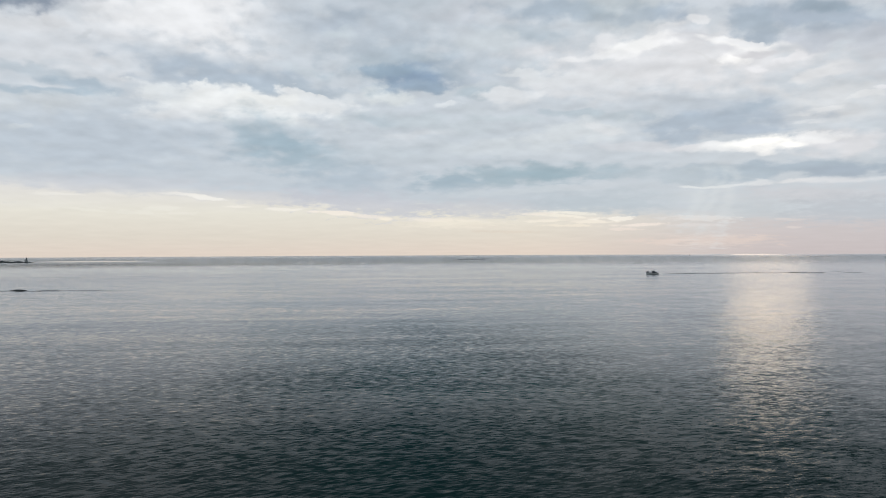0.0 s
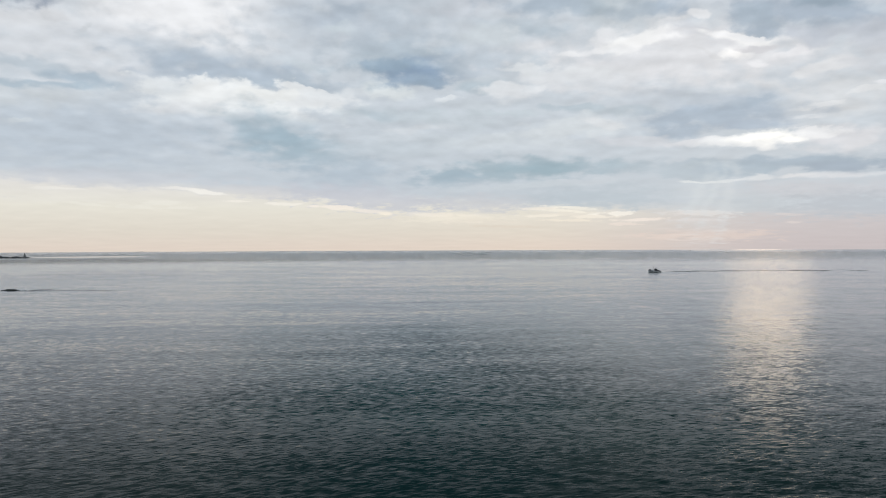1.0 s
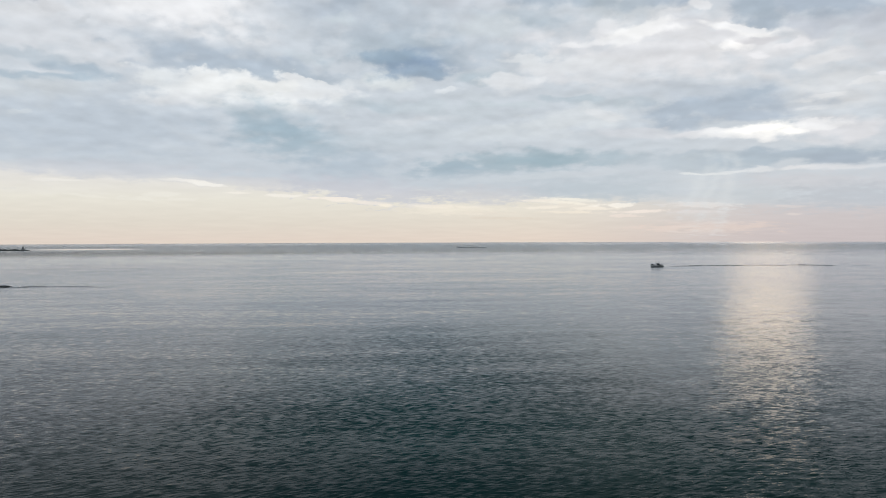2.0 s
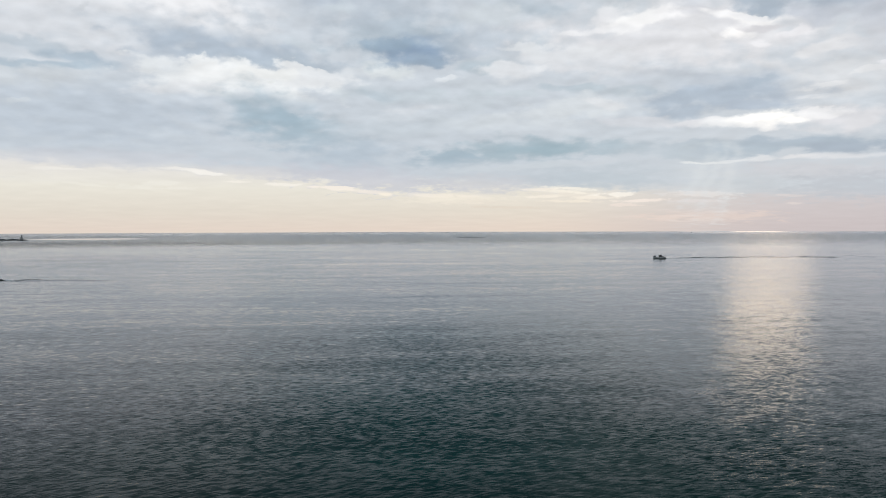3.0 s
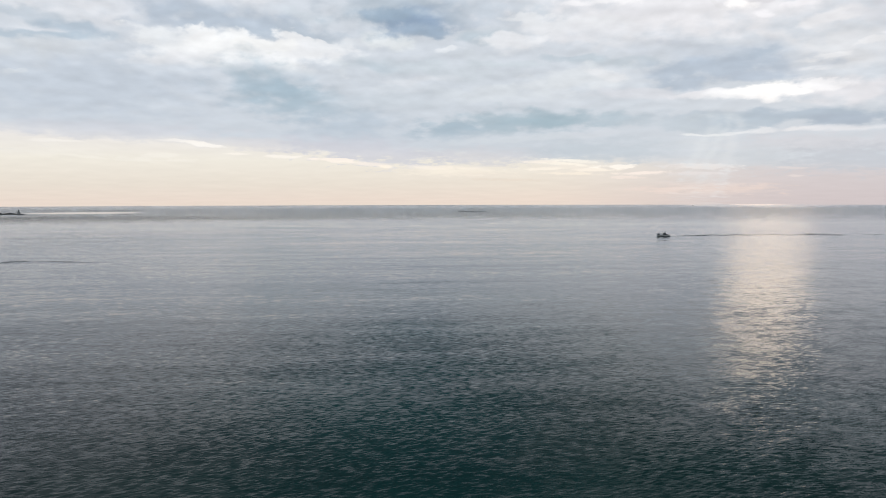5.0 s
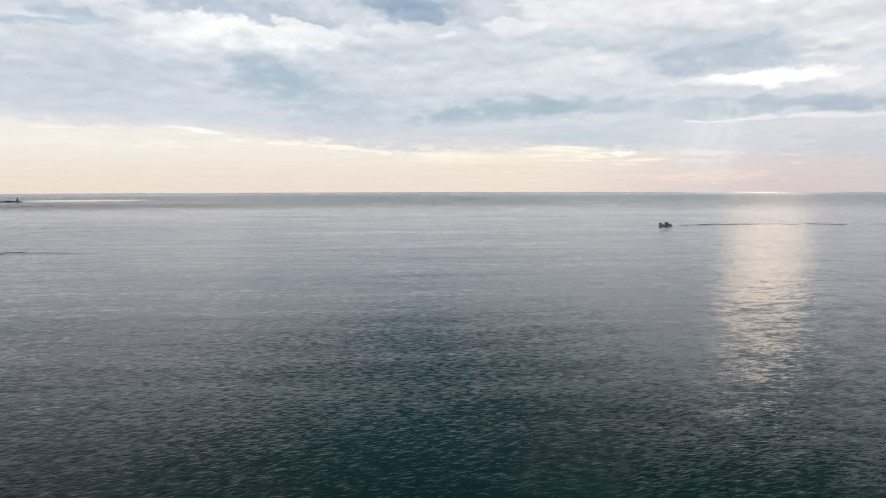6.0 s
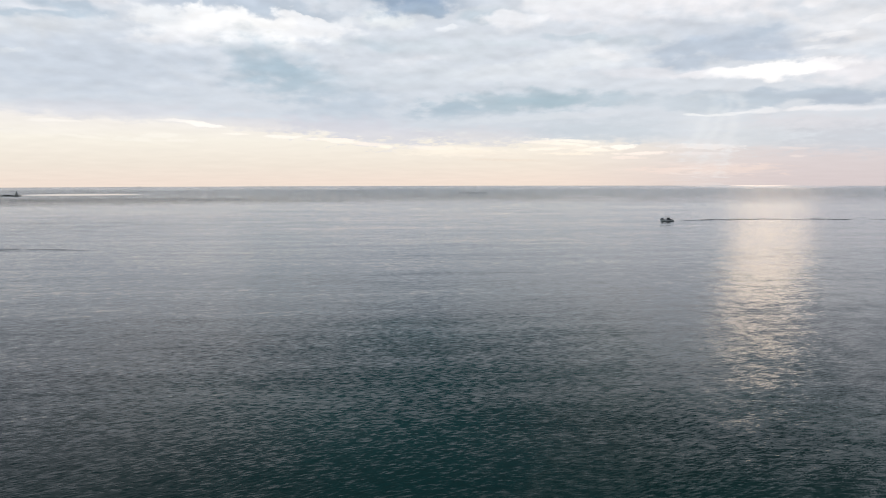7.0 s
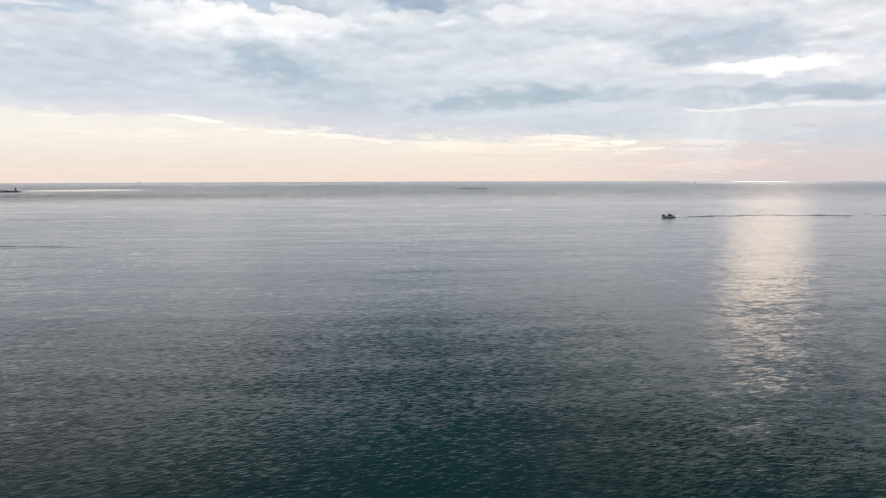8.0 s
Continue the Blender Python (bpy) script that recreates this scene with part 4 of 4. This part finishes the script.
    for yy in (-1.25, 1.25):
        part("gantry_leg", rod(bmesh.new(), (4.7, yy, 0.95), (4.7, yy, 3.0), 0.06), DARK_METAL, gantry)
    part("block", turned(bmesh.new(), [(0.12, -0.12), (0.16, 0.0), (0.12, 0.12)], 12), GALV, gantry).location = (4.7, 0, 2.75)
    for xx in (-2.6, -0.2, 2.2, 4.4):
        f = part("fender", rod(bmesh.new(), (xx, -B / 2 - 0.12, 0.35), (xx, -B / 2 - 0.12, 1.0), 0.13, 0.10, 10), RUBBER, bulwark)
    return tagged(base, "small fishing boat with white hull, dark wheelhouse and mast, under way", "boat")


BX, BY = 191.5, 668.7
fishing_boat(BX, BY, 0)


def on_boat(x, y, z, ob):
    ob.location = (BX + x, BY + y, z)
    return ob


# loose gear on the deck
for i, (cx, cy, cz) in enumerate(((-1.9, -0.7, 1.0), (-1.9, 0.05, 1.0), (-1.85, -0.6, 1.38))):
    crate = new("fish_crate")
    bm = box(bmesh.new(), 0, 0, 0.03, 0.78, 0.5, 0.06, 0.01)
    part("bottom", bm, CRATE, crate)
    for sx, sy, lx, ly in ((0, -0.24, 0.78, 0.03), (0, 0.24, 0.78, 0.03), (-0.375, 0, 0.03, 0.45), (0.375, 0, 0.03, 0.45)):
        part("side", box(bmesh.new(), sx, sy, 0.21, lx, ly, 0.31, 0.008), CRATE, crate)
    on_boat(cx, cy, cz, tagged(crate, "blue plastic fish crate on the boat's deck", "crate", "fish crates"))
heap = finish("fishing_net", boulder(bmesh.new(), 0, 0, 0.2, 0.8, 0.9, 0.5, 21.0, 3, 0.35), NET, None, "", True)
on_boat(4.0, 0.1, 1.05, tagged(heap, "heap of dark fishing net on the after deck", "net"))


# ---- far vessels ----
def far_vessel(name, x, y, length, tall, label):
    """A small ship seen far off: hull, superstructure, mast."""
    base = new(name)
    base.location = (x, y, 0)
    part("hull", hull_mesh(length, length * 0.27, -0.6, length * 0.10, length * 0.05, 0.0, True), DARK_HULL, base, "", True)
    house = part("superstructure", box(bmesh.new(), length * 0.16, 0, length * 0.10 + tall * 0.22, length * 0.3, length * 0.2, tall * 0.44, 0.1), DARK_HULL, base)
    part("window_band", box(bmesh.new(), length * 0.16, 0, length * 0.10 + tall * 0.34, length * 0.305, length * 0.205, tall * 0.08, 0.02), PANE, house)
    mast = part("mast", rod(bmesh.new(), (-length * 0.05, 0, length * 0.08), (-length * 0.05, 0, tall), 0.16, 0.09), DARK_METAL, base)
    part("boom", rod(bmesh.new(), (-length * 0.05, 0, tall * 0.55), (-length * 0.3, 0, tall * 0.8), 0.08), DARK_METAL, mast)
    return tagged(base, label, "boat")


far_vessel("trawler", 1290.0, 3815.0, 9.0, 6.0, "small dark fishing vessel far out near the horizon")
far_vessel("coaster", -1878.0, 4560.0, 16.0, 3.6, "tiny dark ship on the horizon")


# ---- the wake: low swells and a patch of foam behind the boat ----
def wake_swell(x, y, length, width, tall, seed):
    """One low smooth swell, lying along x, that fades out at its ends."""
    bm = bmesh.new()
    nx, ny = 36, 8
    rows = []
    for i in range(nx + 1):
        u = i / nx
        bend = 1.4 * noise.noise(Vector((u * 3.0, seed, 0.5)))
        fade = math.sin(math.pi * u) ** 0.6
        rows.append([bm.verts.new((u * length, bend + (j / ny - 0.5) * width, -0.05 + tall * fade * (0.75 + 0.5 * noise.noise(Vector((u * 6, seed, 0)))) * (0.5 + 0.5 * math.cos(2 * math.pi * (j / ny - 0.5))))) for j in range(ny + 1)])
    for a, b in zip(rows, rows[1:]):
        for j in range(ny):
            bm.faces.new((a[j], b[j], b[j + 1], a[j + 1]))
    ob = finish("wake_swell", bm, WATER, None, "", True)
    ob.location = (x, y, 0)
    return tagged(ob, "low smooth swell left in the boat's wake", "wave", "swells of the wake", "stuff")


def track(s):
    """How far out the boat's bent track lies, s metres astern."""
    return 32.0 * (1 - math.exp(-max(0.0, s - 8) / 28.0)) - 0.05 * s


rnd = random.Random(8)
s = 8.0
while s < 345.0:
    step = rnd.uniform(9, 26)
    ahead = track(s + step) - track(s)
    swell = wake_swell(BX + s, BY + track(s) + rnd.uniform(-3, 3) * min(1, s / 60), math.hypot(step, ahead) * rnd.uniform(0.9, 1.1), rnd.uniform(2.6, 4.4), rnd.uniform(0.35, 0.8) * max(0.75, 1 - s / 420), rnd.uniform(0, 60))
    swell.rotation_euler = (0, 0, math.atan2(ahead, step))
    if s > 40 and rnd.random() < 0.75:
        wake_swell(BX + s + rnd.uniform(0, 8), BY + track(s) + rnd.uniform(10, 44) * min(1, s / 90), step * rnd.uniform(0.5, 0.9), rnd.uniform(2.2, 3.4), rnd.uniform(0.14, 0.34), rnd.uniform(0, 60))
    s += step * (rnd.uniform(0.40, 0.65) if s < 150 else rnd.uniform(0.9, 1.7))


def foam_patch(x, y, sx, sy, count, seed, label, size=1.0):
    """Scattered flecks of foam on the water, nobody could count them."""
    rnd = random.Random(seed)
    bm = bmesh.new()
    for _ in range(count):
        px, py = rnd.gauss(0, 0.4) * sx, rnd.gauss(0, 0.4) * sy
        s = rnd.uniform(0.08, 0.3) * size
        boulder(bm, px, py, 0.05, s * 2.0, s * 0.9, s * 0.3, rnd.uniform(0, 80), 1, 0.4)
    ob = finish("foam", bm, FOAM, None, "", True)
    ob.location = (x, y, 0)
    return tagged(ob, label, "foam", kind="stuff")


for ox, oy, ln, tall in ((-12, -3.0, 14, 0.3), (5, 3.5, 16, 0.34), (3, -1.5, 20, 0.3), (17, 1.5, 24, 0.25), (-16, 5.5, 16, 0.28), (14, -6.0, 18, 0.2), (38, 0.5, 26, 0.16), (8, 7.0, 15, 0.45), (6, -5.0, 12, 0.4), (22, 4.0, 30, 0.3), (30, -3.0, 40, 0.22)):
    tagged(wake_swell(-241.6 + ox, 415.5 + oy, ln, 3.2, tall, ox * 1.3), "low ripple lapping round the awash rock", group="ripples round the rock")
foam_patch(BX + 8.5, BY, 4.5, 1.3, 90, 2, "white churned foam at the boat's stern")
foam_patch(BX - 5.6, BY - 0.9, 1.2, 0.5, 18, 3, "small white bow wave at the boat's stem")
foam_patch(-234.6, 415.0, 2.2, 2.6, 70, 4, "white foam washing round the end of the awash rock", 1.7)
